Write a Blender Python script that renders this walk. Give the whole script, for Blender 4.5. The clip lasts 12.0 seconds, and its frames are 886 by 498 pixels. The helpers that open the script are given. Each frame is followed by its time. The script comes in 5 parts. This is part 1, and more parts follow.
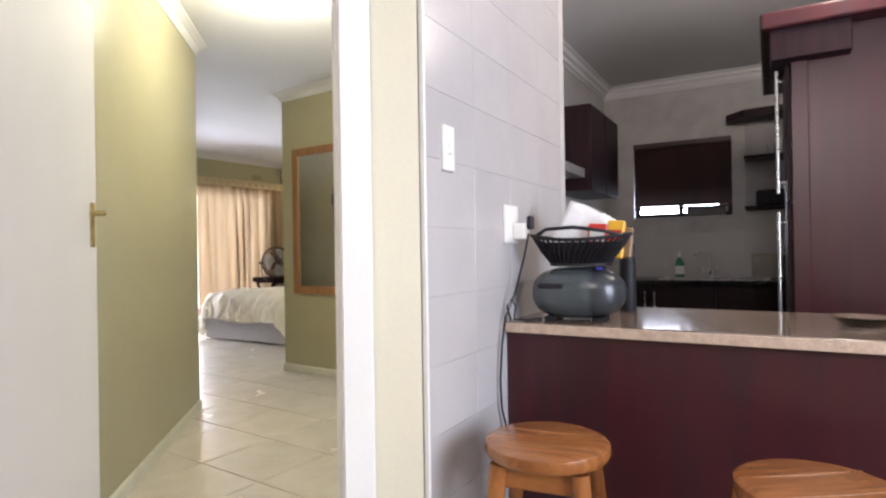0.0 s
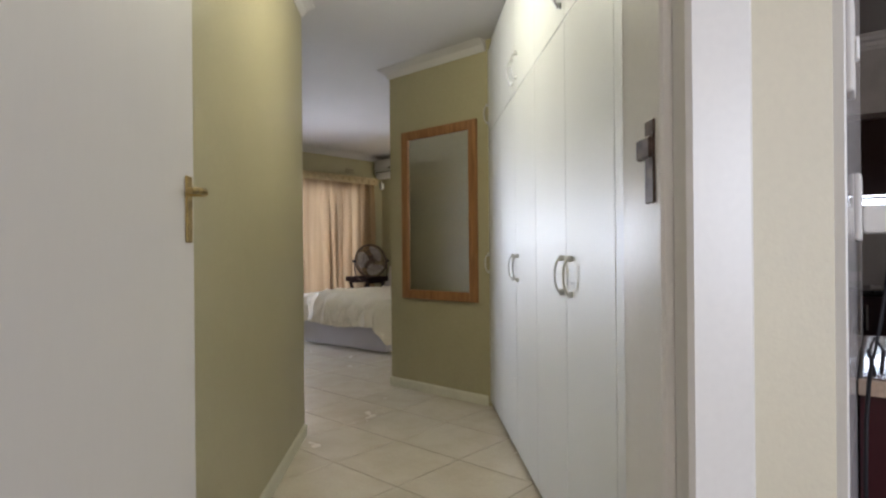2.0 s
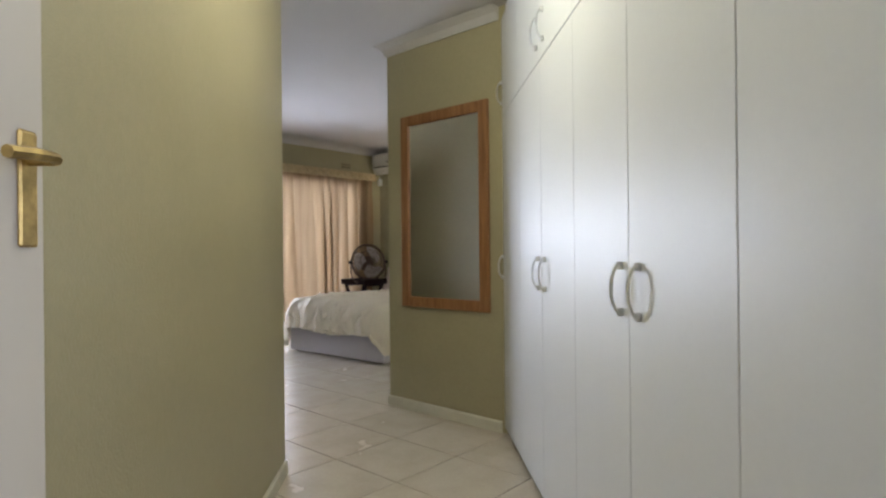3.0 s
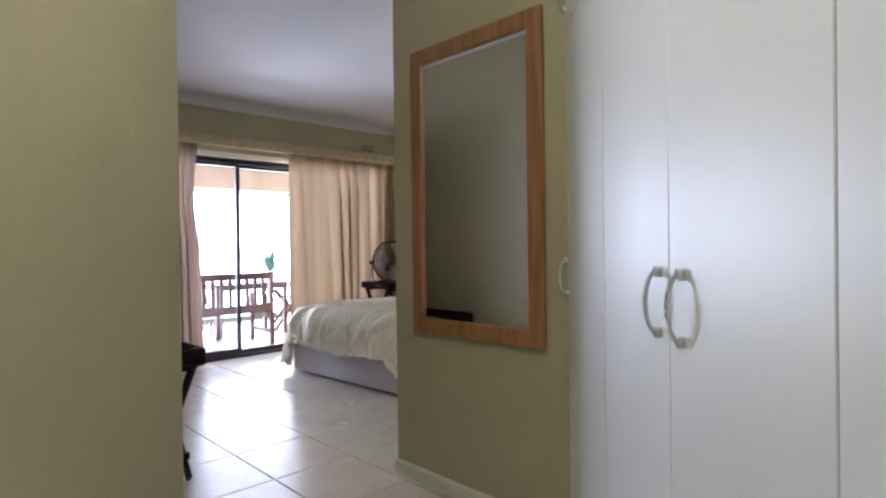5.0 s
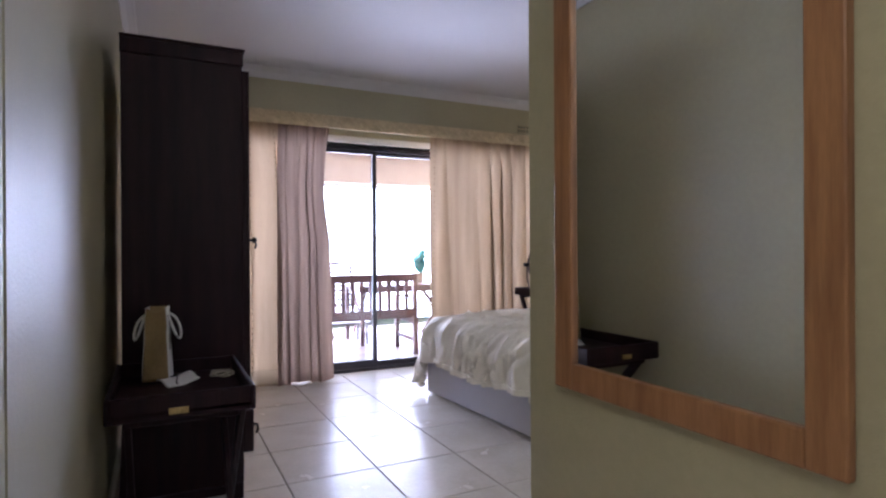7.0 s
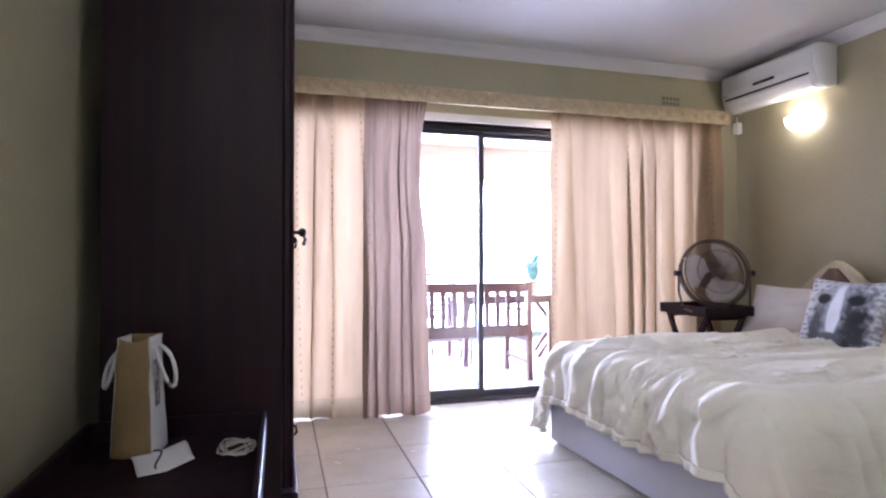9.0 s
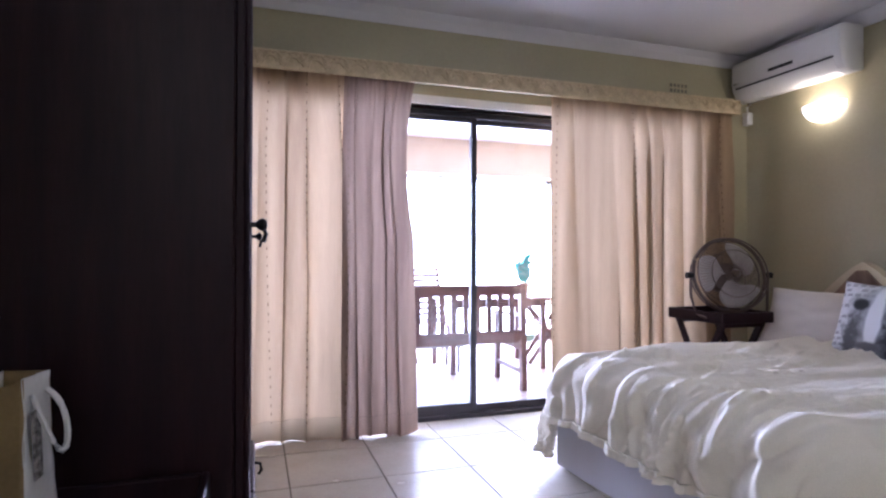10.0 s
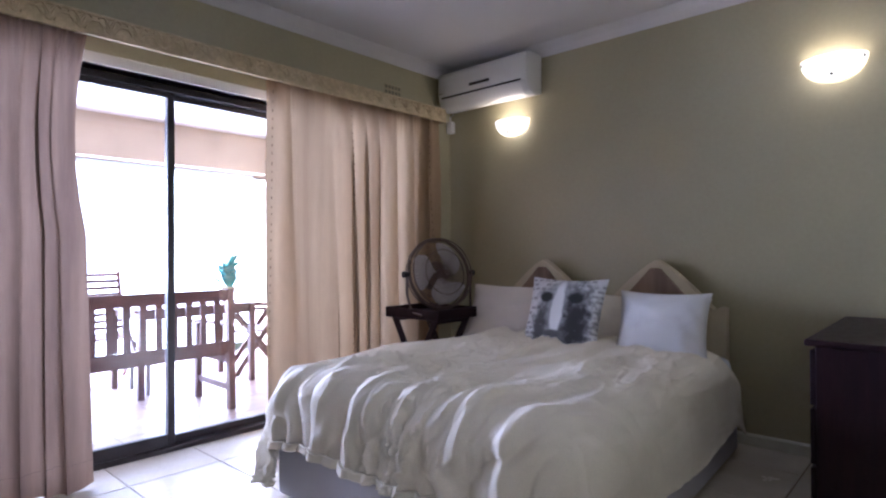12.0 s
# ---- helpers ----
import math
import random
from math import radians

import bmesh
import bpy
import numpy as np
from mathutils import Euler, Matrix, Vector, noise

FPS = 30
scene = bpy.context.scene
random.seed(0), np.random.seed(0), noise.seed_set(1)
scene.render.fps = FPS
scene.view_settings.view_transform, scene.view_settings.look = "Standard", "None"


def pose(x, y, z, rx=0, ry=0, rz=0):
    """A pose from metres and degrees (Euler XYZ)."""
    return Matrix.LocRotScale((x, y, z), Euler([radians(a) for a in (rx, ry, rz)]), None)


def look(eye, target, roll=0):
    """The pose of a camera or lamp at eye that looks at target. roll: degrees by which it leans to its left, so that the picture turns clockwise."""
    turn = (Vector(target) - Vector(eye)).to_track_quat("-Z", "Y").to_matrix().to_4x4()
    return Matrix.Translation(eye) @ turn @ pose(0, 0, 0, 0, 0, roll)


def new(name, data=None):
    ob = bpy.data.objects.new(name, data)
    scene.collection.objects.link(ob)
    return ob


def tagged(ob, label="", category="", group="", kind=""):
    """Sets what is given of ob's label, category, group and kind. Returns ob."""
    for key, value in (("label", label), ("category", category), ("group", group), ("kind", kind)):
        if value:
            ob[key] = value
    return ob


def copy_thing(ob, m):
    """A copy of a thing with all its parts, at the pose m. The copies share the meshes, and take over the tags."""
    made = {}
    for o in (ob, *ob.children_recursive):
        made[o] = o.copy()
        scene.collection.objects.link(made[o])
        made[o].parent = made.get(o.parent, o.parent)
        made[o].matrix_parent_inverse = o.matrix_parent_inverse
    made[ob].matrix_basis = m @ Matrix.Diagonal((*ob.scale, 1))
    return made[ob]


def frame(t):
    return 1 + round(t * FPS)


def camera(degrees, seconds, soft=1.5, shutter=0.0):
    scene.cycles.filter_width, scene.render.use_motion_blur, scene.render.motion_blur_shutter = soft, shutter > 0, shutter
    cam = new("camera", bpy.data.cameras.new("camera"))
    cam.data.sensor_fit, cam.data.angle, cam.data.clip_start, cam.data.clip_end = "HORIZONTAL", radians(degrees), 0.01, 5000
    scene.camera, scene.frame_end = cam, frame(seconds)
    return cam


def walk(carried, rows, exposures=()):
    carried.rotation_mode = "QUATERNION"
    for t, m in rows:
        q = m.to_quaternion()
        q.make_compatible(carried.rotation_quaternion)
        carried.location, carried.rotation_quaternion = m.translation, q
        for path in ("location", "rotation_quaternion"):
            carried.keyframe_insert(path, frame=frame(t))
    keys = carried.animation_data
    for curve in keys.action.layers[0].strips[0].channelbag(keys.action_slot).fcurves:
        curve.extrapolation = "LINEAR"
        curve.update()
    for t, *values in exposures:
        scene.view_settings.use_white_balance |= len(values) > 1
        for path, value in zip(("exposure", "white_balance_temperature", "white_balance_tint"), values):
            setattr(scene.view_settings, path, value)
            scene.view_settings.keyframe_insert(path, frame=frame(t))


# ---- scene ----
cam = camera(75.7, 12.0, soft=2.3)
PATH = [
    (0, (0.449, 0.226, 1.132), (-0.678, 1.878, 1.138), -0.9),
    (0.5, (0.243, 0.343, 1.142), (-1.012, 1.9, 1.147), -0.7),
    (1, (0.027, 0.417, 1.137), (-1.296, 1.918, 1.14), -0.8),
    (1.5, (-0.197, 0.478, 1.147), (-1.528, 1.971, 1.151), -0.6),
    (2, (-0.383, 0.596, 1.143), (-1.714, 2.089, 1.146), -0.5),
    (2.5, (-0.587, 0.774, 1.157), (-1.914, 2.27, 1.159), -0.5),
    (4.5, (-1.453, 1.818, 1.157), (-2.845, 3.254, 1.144), -0.9),
    (5, (-1.65, 2.069, 1.167), (-3.095, 3.451, 1.156), -0.7),
    (5.5, (-1.843, 2.355, 1.166), (-3.379, 3.635, 1.16), -0.4),
    (6, (-2.013, 2.563, 1.143), (-3.639, 3.727, 1.144), -0.2),
    (6.5, (-2.22, 2.724, 1.158), (-3.92, 3.779, 1.156), -0.2),
    (7, (-2.45, 2.873, 1.148), (-4.24, 3.766, 1.145), -0.3),
    (7.5, (-2.686, 2.997, 1.152), (-4.566, 3.68, 1.153), -0.3),
    (9.5, (-3.676, 3.238, 1.115), (-5.598, 3.789, 1.136), -0.0),
    (10, (-3.884, 3.26, 1.123), (-5.783, 3.888, 1.142), 0.1),
    (10.5, (-4.001, 3.288, 1.117), (-5.814, 4.132, 1.137), 0.0),
    (11, (-4.118, 3.328, 1.107), (-5.829, 4.364, 1.132), -0.0),
    (11.5, (-4.178, 3.347, 1.119), (-5.734, 4.603, 1.138), -0.2),
    (12, (-4.192, 3.326, 1.128), (-5.538, 4.805, 1.144), -0.3),
]
EXPOSURES = [(0, 1.0, 5950, 17), (0.5, 0.62, 5950, 17), (1, 0.28, 5950, 17), (1.6, 0.13, 5950, 17), (2.5, 0.2, 5900, 16), (4.5, 0.28, 5600, 20), (5.2, 0.2, 5500, 22), (6, -0.08, 5350, 25), (6.5, 0.02, 5250, 27), (7.5, 0.52, 5250, 30), (9.5, 1.16, 5050, 30), (10, 0.6, 5050, 31), (10.5, 0.42, 5050, 31), (11, 0.24, 5050, 31), (12, 0.16, 5050, 29)]
walk(cam, [(t, look(eye, target, roll)) for t, eye, target, roll in PATH], EXPOSURES)

# ---- light ----
world = bpy.data.worlds.new("sky")
scene.world = world
world.use_nodes = True
_wn = world.node_tree.nodes
_sky = _wn.new("ShaderNodeTexSky")
_sky.sky_type, _sky.sun_disc = "NISHITA", False
_sky.sun_elevation, _sky.sun_rotation = radians(52), radians(-60)
_sky.dust_density = 3.0
world.node_tree.links.new(_sky.outputs[0], _wn["Background"].inputs[0])
_wn["Background"].inputs[1].default_value = 0.15


def lamp(name, kind, energy, color, m, size=0.1, size_y=None, spread=None):
    li = bpy.data.lights.new(name, kind)
    li.energy, li.color = energy, color
    if kind == "AREA":
        li.shape, li.size, li.size_y = "RECTANGLE", size, size_y or size
        if spread:
            li.spread = radians(spread)
    elif kind == "POINT":
        li.shadow_soft_size = size
    elif kind == "SUN":
        li.angle = radians(size)
    ob = new(name, li)
    ob.matrix_world = m
    return ob


lamp("sun", "SUN", 4.0, (1, 0.95, 0.88), look((0, 0, 0), (0.45, -0.78, -1.15)), 0.5)
# daylight in the patio's open side
lamp("patio_daylight", "AREA", 870, (0.88, 0.94, 1.0), look((-10.62, 4.6, 1.04), (-6.0, 4.6, 0.25)), 5.4, 2.0)
# passage and kitchen lamps, kitchen window daylight, and two added hall fills
lamp("passage_bulb", "POINT", 18.5, (1, 0.97, 0.65), pose(-2.2, 2.4, 2.5), 0.14)
lamp("kitchen_bulb", "POINT", 17, (1, 0.85, 0.66), pose(0.57, 3.15, 2.42), 0.1)
# added fill light in the unseen hall, no known source
lamp("hall_point_fill", "POINT", 46, (1, 0.88, 0.78), pose(1.0, -1.2, 2.35), 0.12)
lamp("kitchen_daylight", "AREA", 9, (0.85, 0.92, 1), look((-0.76, 5.98, 1.5), (-0.5, 4, 1.0)), 0.7, 0.14)
# added fill area before a plain hall wall, which has no window
lamp("hall_area_fill", "AREA", 62, (0.9, 0.95, 1), look((2.9, 0.9, 1.4), (-0.7, 1.2, 1.0)), 1.6, 1.4)


# ---- materials ----
def mat(name, color, rough=0.6, metal=0.0, vary=0.06, scale=6.0, fine=90.0, bump=0.0, bump_scale=120.0, coat=0.0, spec=0.5, second=None, stretch=(1, 1, 1), rand=0.0):
    """Principled surface with broad and fine variation of its colour and a fine relief."""
    m = bpy.data.materials.new(name)
    m.use_nodes = True
    n, l = m.node_tree.nodes, m.node_tree.links
    b = n["Principled BSDF"]
    b.inputs["Roughness"].default_value, b.inputs["Metallic"].default_value = rough, metal
    b.inputs["Coat Weight"].default_value, b.inputs["Specular IOR Level"].default_value = coat, spec
    tc, mp = n.new("ShaderNodeTexCoord"), n.new("ShaderNodeMapping")
    mp.inputs["Scale"].default_value = stretch
    l.new(tc.outputs["Object"], mp.inputs[0])
    src = mp.outputs[0]
    if rand:
        oi, add = n.new("ShaderNodeObjectInfo"), n.new("ShaderNodeVectorMath")
        sc = n.new("ShaderNodeMath")
        sc.operation, sc.inputs[1].default_value = "MULTIPLY", 37.0
        l.new(oi.outputs["Random"], sc.inputs[0])
        l.new(mp.outputs[0], add.inputs[0]), l.new(sc.outputs[0], add.inputs[1])
        src = add.outputs[0]
    big, small = n.new("ShaderNodeTexNoise"), n.new("ShaderNodeTexNoise")
    big.inputs["Scale"].default_value, small.inputs["Scale"].default_value = scale, fine
    big.inputs["Detail"].default_value, small.inputs["Detail"].default_value = 4, 3
    l.new(src, big.inputs[0]), l.new(src, small.inputs[0])
    mix = n.new("ShaderNodeMixRGB")
    c2 = second or tuple(c * (1 - 3.0 * vary) for c in color)
    mix.inputs[1].default_value, mix.inputs[2].default_value = (*color, 1), (*c2, 1)
    ramp = n.new("ShaderNodeMapRange")
    ramp.inputs[1].default_value, ramp.inputs[2].default_value = 0.38, 0.68
    l.new(big.outputs[0], ramp.inputs[0]), l.new(ramp.outputs[0], mix.inputs[0])
    hsv, mr = n.new("ShaderNodeHueSaturation"), n.new("ShaderNodeMapRange")
    mr.inputs[1].default_value, mr.inputs[2].default_value = 0.3, 0.7
    mr.inputs[3].default_value, mr.inputs[4].default_value = 1 - vary, 1 + vary
    l.new(small.outputs[0], mr.inputs[0]), l.new(mr.outputs[0], hsv.inputs["Value"])
    l.new(mix.outputs[0], hsv.inputs["Color"])
    out = hsv.outputs[0]
    if rand:
        h2, m2 = n.new("ShaderNodeHueSaturation"), n.new("ShaderNodeMapRange")
        m2.inputs[3].default_value, m2.inputs[4].default_value = 1 - rand, 1 + rand
        l.new(oi.outputs["Random"], m2.inputs[0]), l.new(m2.outputs[0], h2.inputs["Value"]), l.new(out, h2.inputs["Color"])
        out = h2.outputs[0]
    l.new(out, b.inputs["Base Color"])
    rr = n.new("ShaderNodeMapRange")
    rr.inputs[3].default_value, rr.inputs[4].default_value = max(0.02, rough - 0.06), min(1, rough + 0.06)
    l.new(big.outputs[0], rr.inputs[0]), l.new(rr.outputs[0], b.inputs["Roughness"])
    if bump:
        bn, bp = n.new("ShaderNodeTexNoise"), n.new("ShaderNodeBump")
        bn.inputs["Scale"].default_value, bn.inputs["Detail"].default_value = bump_scale, 3
        bp.inputs["Strength"].default_value, bp.inputs["Distance"].default_value = bump, 0.004
        l.new(src, bn.inputs[0]), l.new(bn.outputs[0], bp.inputs["Height"]), l.new(bp.outputs[0], b.inputs["Normal"])
    return m


def cloth(name, color, through_share, second=None, bump=0.25, scale=3, stretch=(1, 1, 1)):
    """Woven cloth that lets part of the light through."""
    m = mat(name, color, 0.9, vary=0.05, scale=scale, fine=260, bump=bump, bump_scale=420, second=second, spec=0.15, stretch=stretch)
    n, l = m.node_tree.nodes, m.node_tree.links
    b, o = n["Principled BSDF"], n["Material Output"]
    tr, mx = n.new("ShaderNodeBsdfTranslucent"), n.new("ShaderNodeMixShader")
    mx.inputs[0].default_value = through_share
    l.new(b.inputs["Base Color"].links[0].from_socket, tr.inputs[0])
    l.new(b.outputs[0], mx.inputs[1]), l.new(tr.outputs[0], mx.inputs[2]), l.new(mx.outputs[0], o.inputs[0])
    return m


def glow(name, color, strength):
    m = bpy.data.materials.new(name)
    m.use_nodes = True
    b = m.node_tree.nodes["Principled BSDF"]
    b.inputs["Base Color"].default_value = (0.9, 0.88, 0.8, 1)
    b.inputs["Emission Color"].default_value, b.inputs["Emission Strength"].default_value = (*color, 1), strength
    return m


def clear(name, color=(1, 1, 1), rough=0.0):
    m = bpy.data.materials.new(name)
    m.use_nodes = True
    b = m.node_tree.nodes["Principled BSDF"]
    b.inputs["Base Color"].default_value = (*color, 1)
    b.inputs["Transmission Weight"].default_value, b.inputs["Roughness"].default_value, b.inputs["IOR"].default_value = 1, rough, 1.45
    return m


PAINT = mat("olive_wall_paint", (0.402, 0.363, 0.224), 0.33, vary=0.03, scale=1.2, fine=40, bump=0.36, bump_scale=130, spec=0.6)
CREAM = mat("cream_hall_paint", (0.62, 0.58, 0.44), 0.55, vary=0.02, scale=1.5, bump=0.12, bump_scale=160)
CEIL = mat("white_ceiling_paint", (0.62, 0.60, 0.60), 0.8, vary=0.02, scale=0.9, bump=0.05)
GLOSS = mat("white_gloss_paint", (0.76, 0.75, 0.71), 0.32, vary=0.015, scale=2, bump=0.03, bump_scale=60)
DOORP = mat("off_white_door_paint", (0.63, 0.59, 0.53), 0.6, vary=0.006, scale=2.5, bump=0.03, bump_scale=50, stretch=(1, 1, 0.15))
MELA = mat("white_melamine", (0.72, 0.735, 0.75), 0.44, vary=0.008, scale=1.5, bump=0.05, bump_scale=300)
SKIRT = mat("cream_skirting", (0.68, 0.66, 0.55), 0.4, vary=0.03)
TILE = mat("cream_floor_tile", (0.60, 0.55, 0.46), 0.25, vary=0.035, scale=5, fine=60, bump=0.02, bump_scale=14, second=(0.54, 0.48, 0.39), rand=0.03, spec=0.5)
GROUT = mat("dark_grout", (0.16, 0.13, 0.10), 0.9, vary=0.1, scale=9, bump=0.3)
WTILE = mat("pale_wall_tile", (0.47, 0.45, 0.445), 0.16, vary=0.02, scale=4, bump=0.015, bump_scale=18, rand=0.02)
WGROUT = mat("pale_grout", (0.45, 0.43, 0.425), 0.9, vary=0.06)
STEEL = mat("brushed_steel", (0.62, 0.62, 0.60), 0.28, 1.0, vary=0.04, scale=30)
SATIN = mat("satin_chrome", (0.70, 0.71, 0.72), 0.30, 1.0, vary=0.04, scale=30)
BRASS = mat("worn_brass", (0.55, 0.40, 0.16), 0.32, 1.0, vary=0.12, scale=30)
BLACKM = mat("black_metal", (0.02, 0.02, 0.022), 0.4, 0.6, vary=0.1)
ALU = mat("bronze_aluminium", (0.045, 0.04, 0.042), 0.4, 0.5, vary=0.08)
PINE = mat("oiled_pine_frame", (0.32, 0.155, 0.06), 0.42, vary=0.08, scale=4, fine=30, bump=0.12, bump_scale=40, second=(0.21, 0.095, 0.036), stretch=(9, 9, 0.8))
DARKW = mat("dark_mahogany", (0.021, 0.0085, 0.011), 0.45, vary=0.15, scale=3, fine=24, bump=0.05, bump_scale=40, second=(0.013, 0.006, 0.009), stretch=(8, 8, 0.7), spec=0.16)
BURG = mat("burgundy_lacquer", (0.042, 0.0065, 0.010), 0.33, vary=0.1, scale=3, second=(0.028, 0.006, 0.010), stretch=(5, 5, 0.6))
STOOLW = mat("varnished_pine", (0.34, 0.13, 0.035), 0.25, vary=0.1, scale=5, fine=36, bump=0.05, second=(0.22, 0.075, 0.02), stretch=(1, 9, 1), coat=0.4)
GRANITE = mat("brown_granite", (0.21, 0.155, 0.115), 0.10, vary=0.10, scale=26, fine=190, second=(0.155, 0.11, 0.08))
EDGEST = mat("pale_granite_edge", (0.50, 0.39, 0.30), 0.3, vary=0.10, scale=30, fine=150, second=(0.40, 0.30, 0.22), bump=0.1)
DGRAN = mat("black_granite", (0.02, 0.02, 0.022), 0.15, vary=0.25, scale=60, fine=180)
CUR = cloth("cream_curtain", (0.45, 0.325, 0.195), 0.13, (0.33, 0.228, 0.135), 0.25, 7, (1, 1, 0.05))
CUR2 = cloth("mauve_grey_curtain", (0.31, 0.215, 0.155), 0.12, (0.20, 0.135, 0.10), 0.25, 11, (1, 1, 0.05))
PELM = mat("golden_cream_pelmet", (0.60, 0.48, 0.28), 0.65, vary=0.08, scale=20, bump=0.2)
HEADC = cloth("cream_headboard_cloth", (0.60, 0.52, 0.36), 0.02)
LINEN = cloth("cream_linen", (0.88, 0.825, 0.71), 0.03, (0.82, 0.755, 0.64), 0.35)
WHITEC = cloth("white_cotton", (0.76, 0.75, 0.76), 0.1, (0.70, 0.70, 0.72), 0.3)
PINKC = cloth("pale_cream_cotton", (0.74, 0.68, 0.61), 0.1, (0.68, 0.62, 0.55), 0.3)
BASEC = cloth("lilac_white_base_cloth", (0.62, 0.60, 0.64), 0.05, (0.58, 0.56, 0.60), 0.3)
PLASTW = mat("white_plastic", (0.76, 0.75, 0.72), 0.35, vary=0.01)
PLASTK = mat("black_plastic", (0.014, 0.013, 0.016), 0.55, vary=0.1, spec=0.3)
DKGREY = mat("dark_grey_plastic", (0.035, 0.04, 0.046), 0.28, vary=0.06, coat=0.15)
MIRROR = bpy.data.materials.new("mirror_glass")
MIRROR.use_nodes = True
_b = MIRROR.node_tree.nodes["Principled BSDF"]
_b.inputs["Base Color"].default_value, _b.inputs["Metallic"].default_value, _b.inputs["Roughness"].default_value = (0.86, 0.87, 0.86, 1), 1, 0.015
GLASS = clear("window_glass")
SHADE = glow("lit_frosted_glass", (1, 0.9, 0.64), 1.35)
BULB = glow("lit_globe_glass", (1, 0.88, 0.68), 12.0)


# ---- building helpers ----
def box(bm, x0, x1, y0, y1, z0, z1, bevel=0.0, m=None, segments=1):
    """Adds a box between the given limits."""
    t = Matrix.Translation(((x0 + x1) / 2, (y0 + y1) / 2, (z0 + z1) / 2)) @ Matrix.Diagonal((abs(x1 - x0), abs(y1 - y0), abs(z1 - z0), 1))
    g = bmesh.ops.create_cube(bm, size=1.0, matrix=(m @ t) if m else t)
    if bevel:
        es = list({e for v in g["verts"] for e in v.link_edges})
        bmesh.ops.bevel(bm, geom=es, offset=bevel, segments=segments, affect="EDGES", profile=0.5)
    return bm


def rod(bm, a, b, r, r2=None, seg=12):
    """Adds a round bar from a to b."""
    a, b = Vector(a), Vector(b)
    d = b - a
    m = Matrix.Translation((a + b) / 2) @ d.to_track_quat("Z", "Y").to_matrix().to_4x4()
    bmesh.ops.create_cone(bm, cap_ends=True, segments=seg, radius1=r, radius2=r if r2 is None else r2, depth=d.length, matrix=m)
    return bm


def beam(bm, a, b, w, h, bevel=0.003):
    """Adds a square bar from a to b, w wide across and h high."""
    a, b = Vector(a), Vector(b)
    d = b - a
    up = Vector((0, 0, 1)) if abs(d.normalized().z) < 0.95 else Vector((1, 0, 0))
    x = d.normalized()
    y = up.cross(x).normalized()
    z = x.cross(y)
    r = Matrix((x, y, z)).transposed().to_4x4()
    return box(bm, -d.length / 2, d.length / 2, -w / 2, w / 2, -h / 2, h / 2, bevel, Matrix.Translation((a + b) / 2) @ r)


def tube(bm, pts, r, seg=8, closed=False, side=None):
    """Adds a round tube along pts."""
    pts = [Vector(p) for p in pts]
    n = len(pts)
    rings = []
    for i, p in enumerate(pts):
        q, s = pts[(i + 1) % n] if closed or i < n - 1 else p, pts[i - 1] if closed or i > 0 else p
        d = (q - s).normalized()
        ref = Vector(side) if side else Vector((0, 0, 1)) if abs(d.z) < 0.9 else Vector((1, 0, 0))
        u = d.cross(ref).normalized()
        v = d.cross(u)
        ri = r[i] if isinstance(r, list) else r
        rings.append([bm.verts.new(p + ri * (u * math.cos(k * math.tau / seg) + v * math.sin(k * math.tau / seg))) for k in range(seg)])
    for i in range(n if closed else n - 1):
        a, b = rings[i], rings[(i + 1) % n]
        for k in range(seg):
            bm.faces.new((a[k], a[(k + 1) % seg], b[(k + 1) % seg], b[k]))
    if not closed:
        bm.faces.new(rings[0][::-1]), bm.faces.new(rings[-1])
    return bm


def lathe(bm, profile, seg=28, m=None):
    """Adds a turned body from (radius, height) pairs."""
    rings = []
    for r, z in profile:
        ps = [Vector((r * math.cos(k * math.tau / seg), r * math.sin(k * math.tau / seg), z)) for k in range(seg)]
        rings.append([bm.verts.new(m @ p if m else p) for p in ps])
    for a, b in zip(rings, rings[1:]):
        for k in range(seg):
            bm.faces.new((a[k], a[(k + 1) % seg], b[(k + 1) % seg], b[k]))
    if profile[0][0] > 1e-4:
        bm.faces.new(rings[0][::-1])
    if profile[-1][0] > 1e-4:
        bm.faces.new(rings[-1])
    return bm


def prism(bm, outline, z0, z1, m=None, bevel=0.0):
    """Adds an upright prism over a plan outline."""
    mm = m or Matrix()
    lo = [bm.verts.new(mm @ Vector((x, y, z0))) for x, y in outline]
    hi = [bm.verts.new(mm @ Vector((x, y, z1))) for x, y in outline]
    fs = [bm.faces.new(lo[::-1]), bm.faces.new(hi)]
    for i in range(len(lo)):
        j = (i + 1) % len(lo)
        fs.append(bm.faces.new((lo[i], lo[j], hi[j], hi[i])))
    bmesh.ops.recalc_face_normals(bm, faces=fs)
    if bevel:
        bmesh.ops.bevel(bm, geom=list({e for f in fs for e in f.edges}), offset=bevel, segments=1, affect="EDGES")
    return bm


def grid(bm, fn, nu, nv):
    """Adds a sheet of fn(u, v), u and v from 0 to 1."""
    vs = [[bm.verts.new(fn(i / nu, j / nv)) for j in range(nv + 1)] for i in range(nu + 1)]
    for i in range(nu):
        for j in range(nv):
            bm.faces.new((vs[i][j], vs[i + 1][j], vs[i + 1][j + 1], vs[i][j + 1]))
    return bm


def mesh_of(bm, name, material, smooth=None):
    me = bpy.data.meshes.new(name)
    bmesh.ops.recalc_face_normals(bm, faces=bm.faces)
    bm.to_mesh(me)
    bm.free()
    me.materials.append(material)
    if smooth is not None:
        me.set_sharp_from_angle(angle=radians(smooth))
    else:
        me.shade_flat()
    return me


def part(name, bm, material, parent=None, label="", smooth=None, m=None):
    ob = new(name, mesh_of(bm, name, material, smooth))
    if parent:
        ob.parent = parent
    if m:
        ob.matrix_local = m
    return tagged(ob, label)


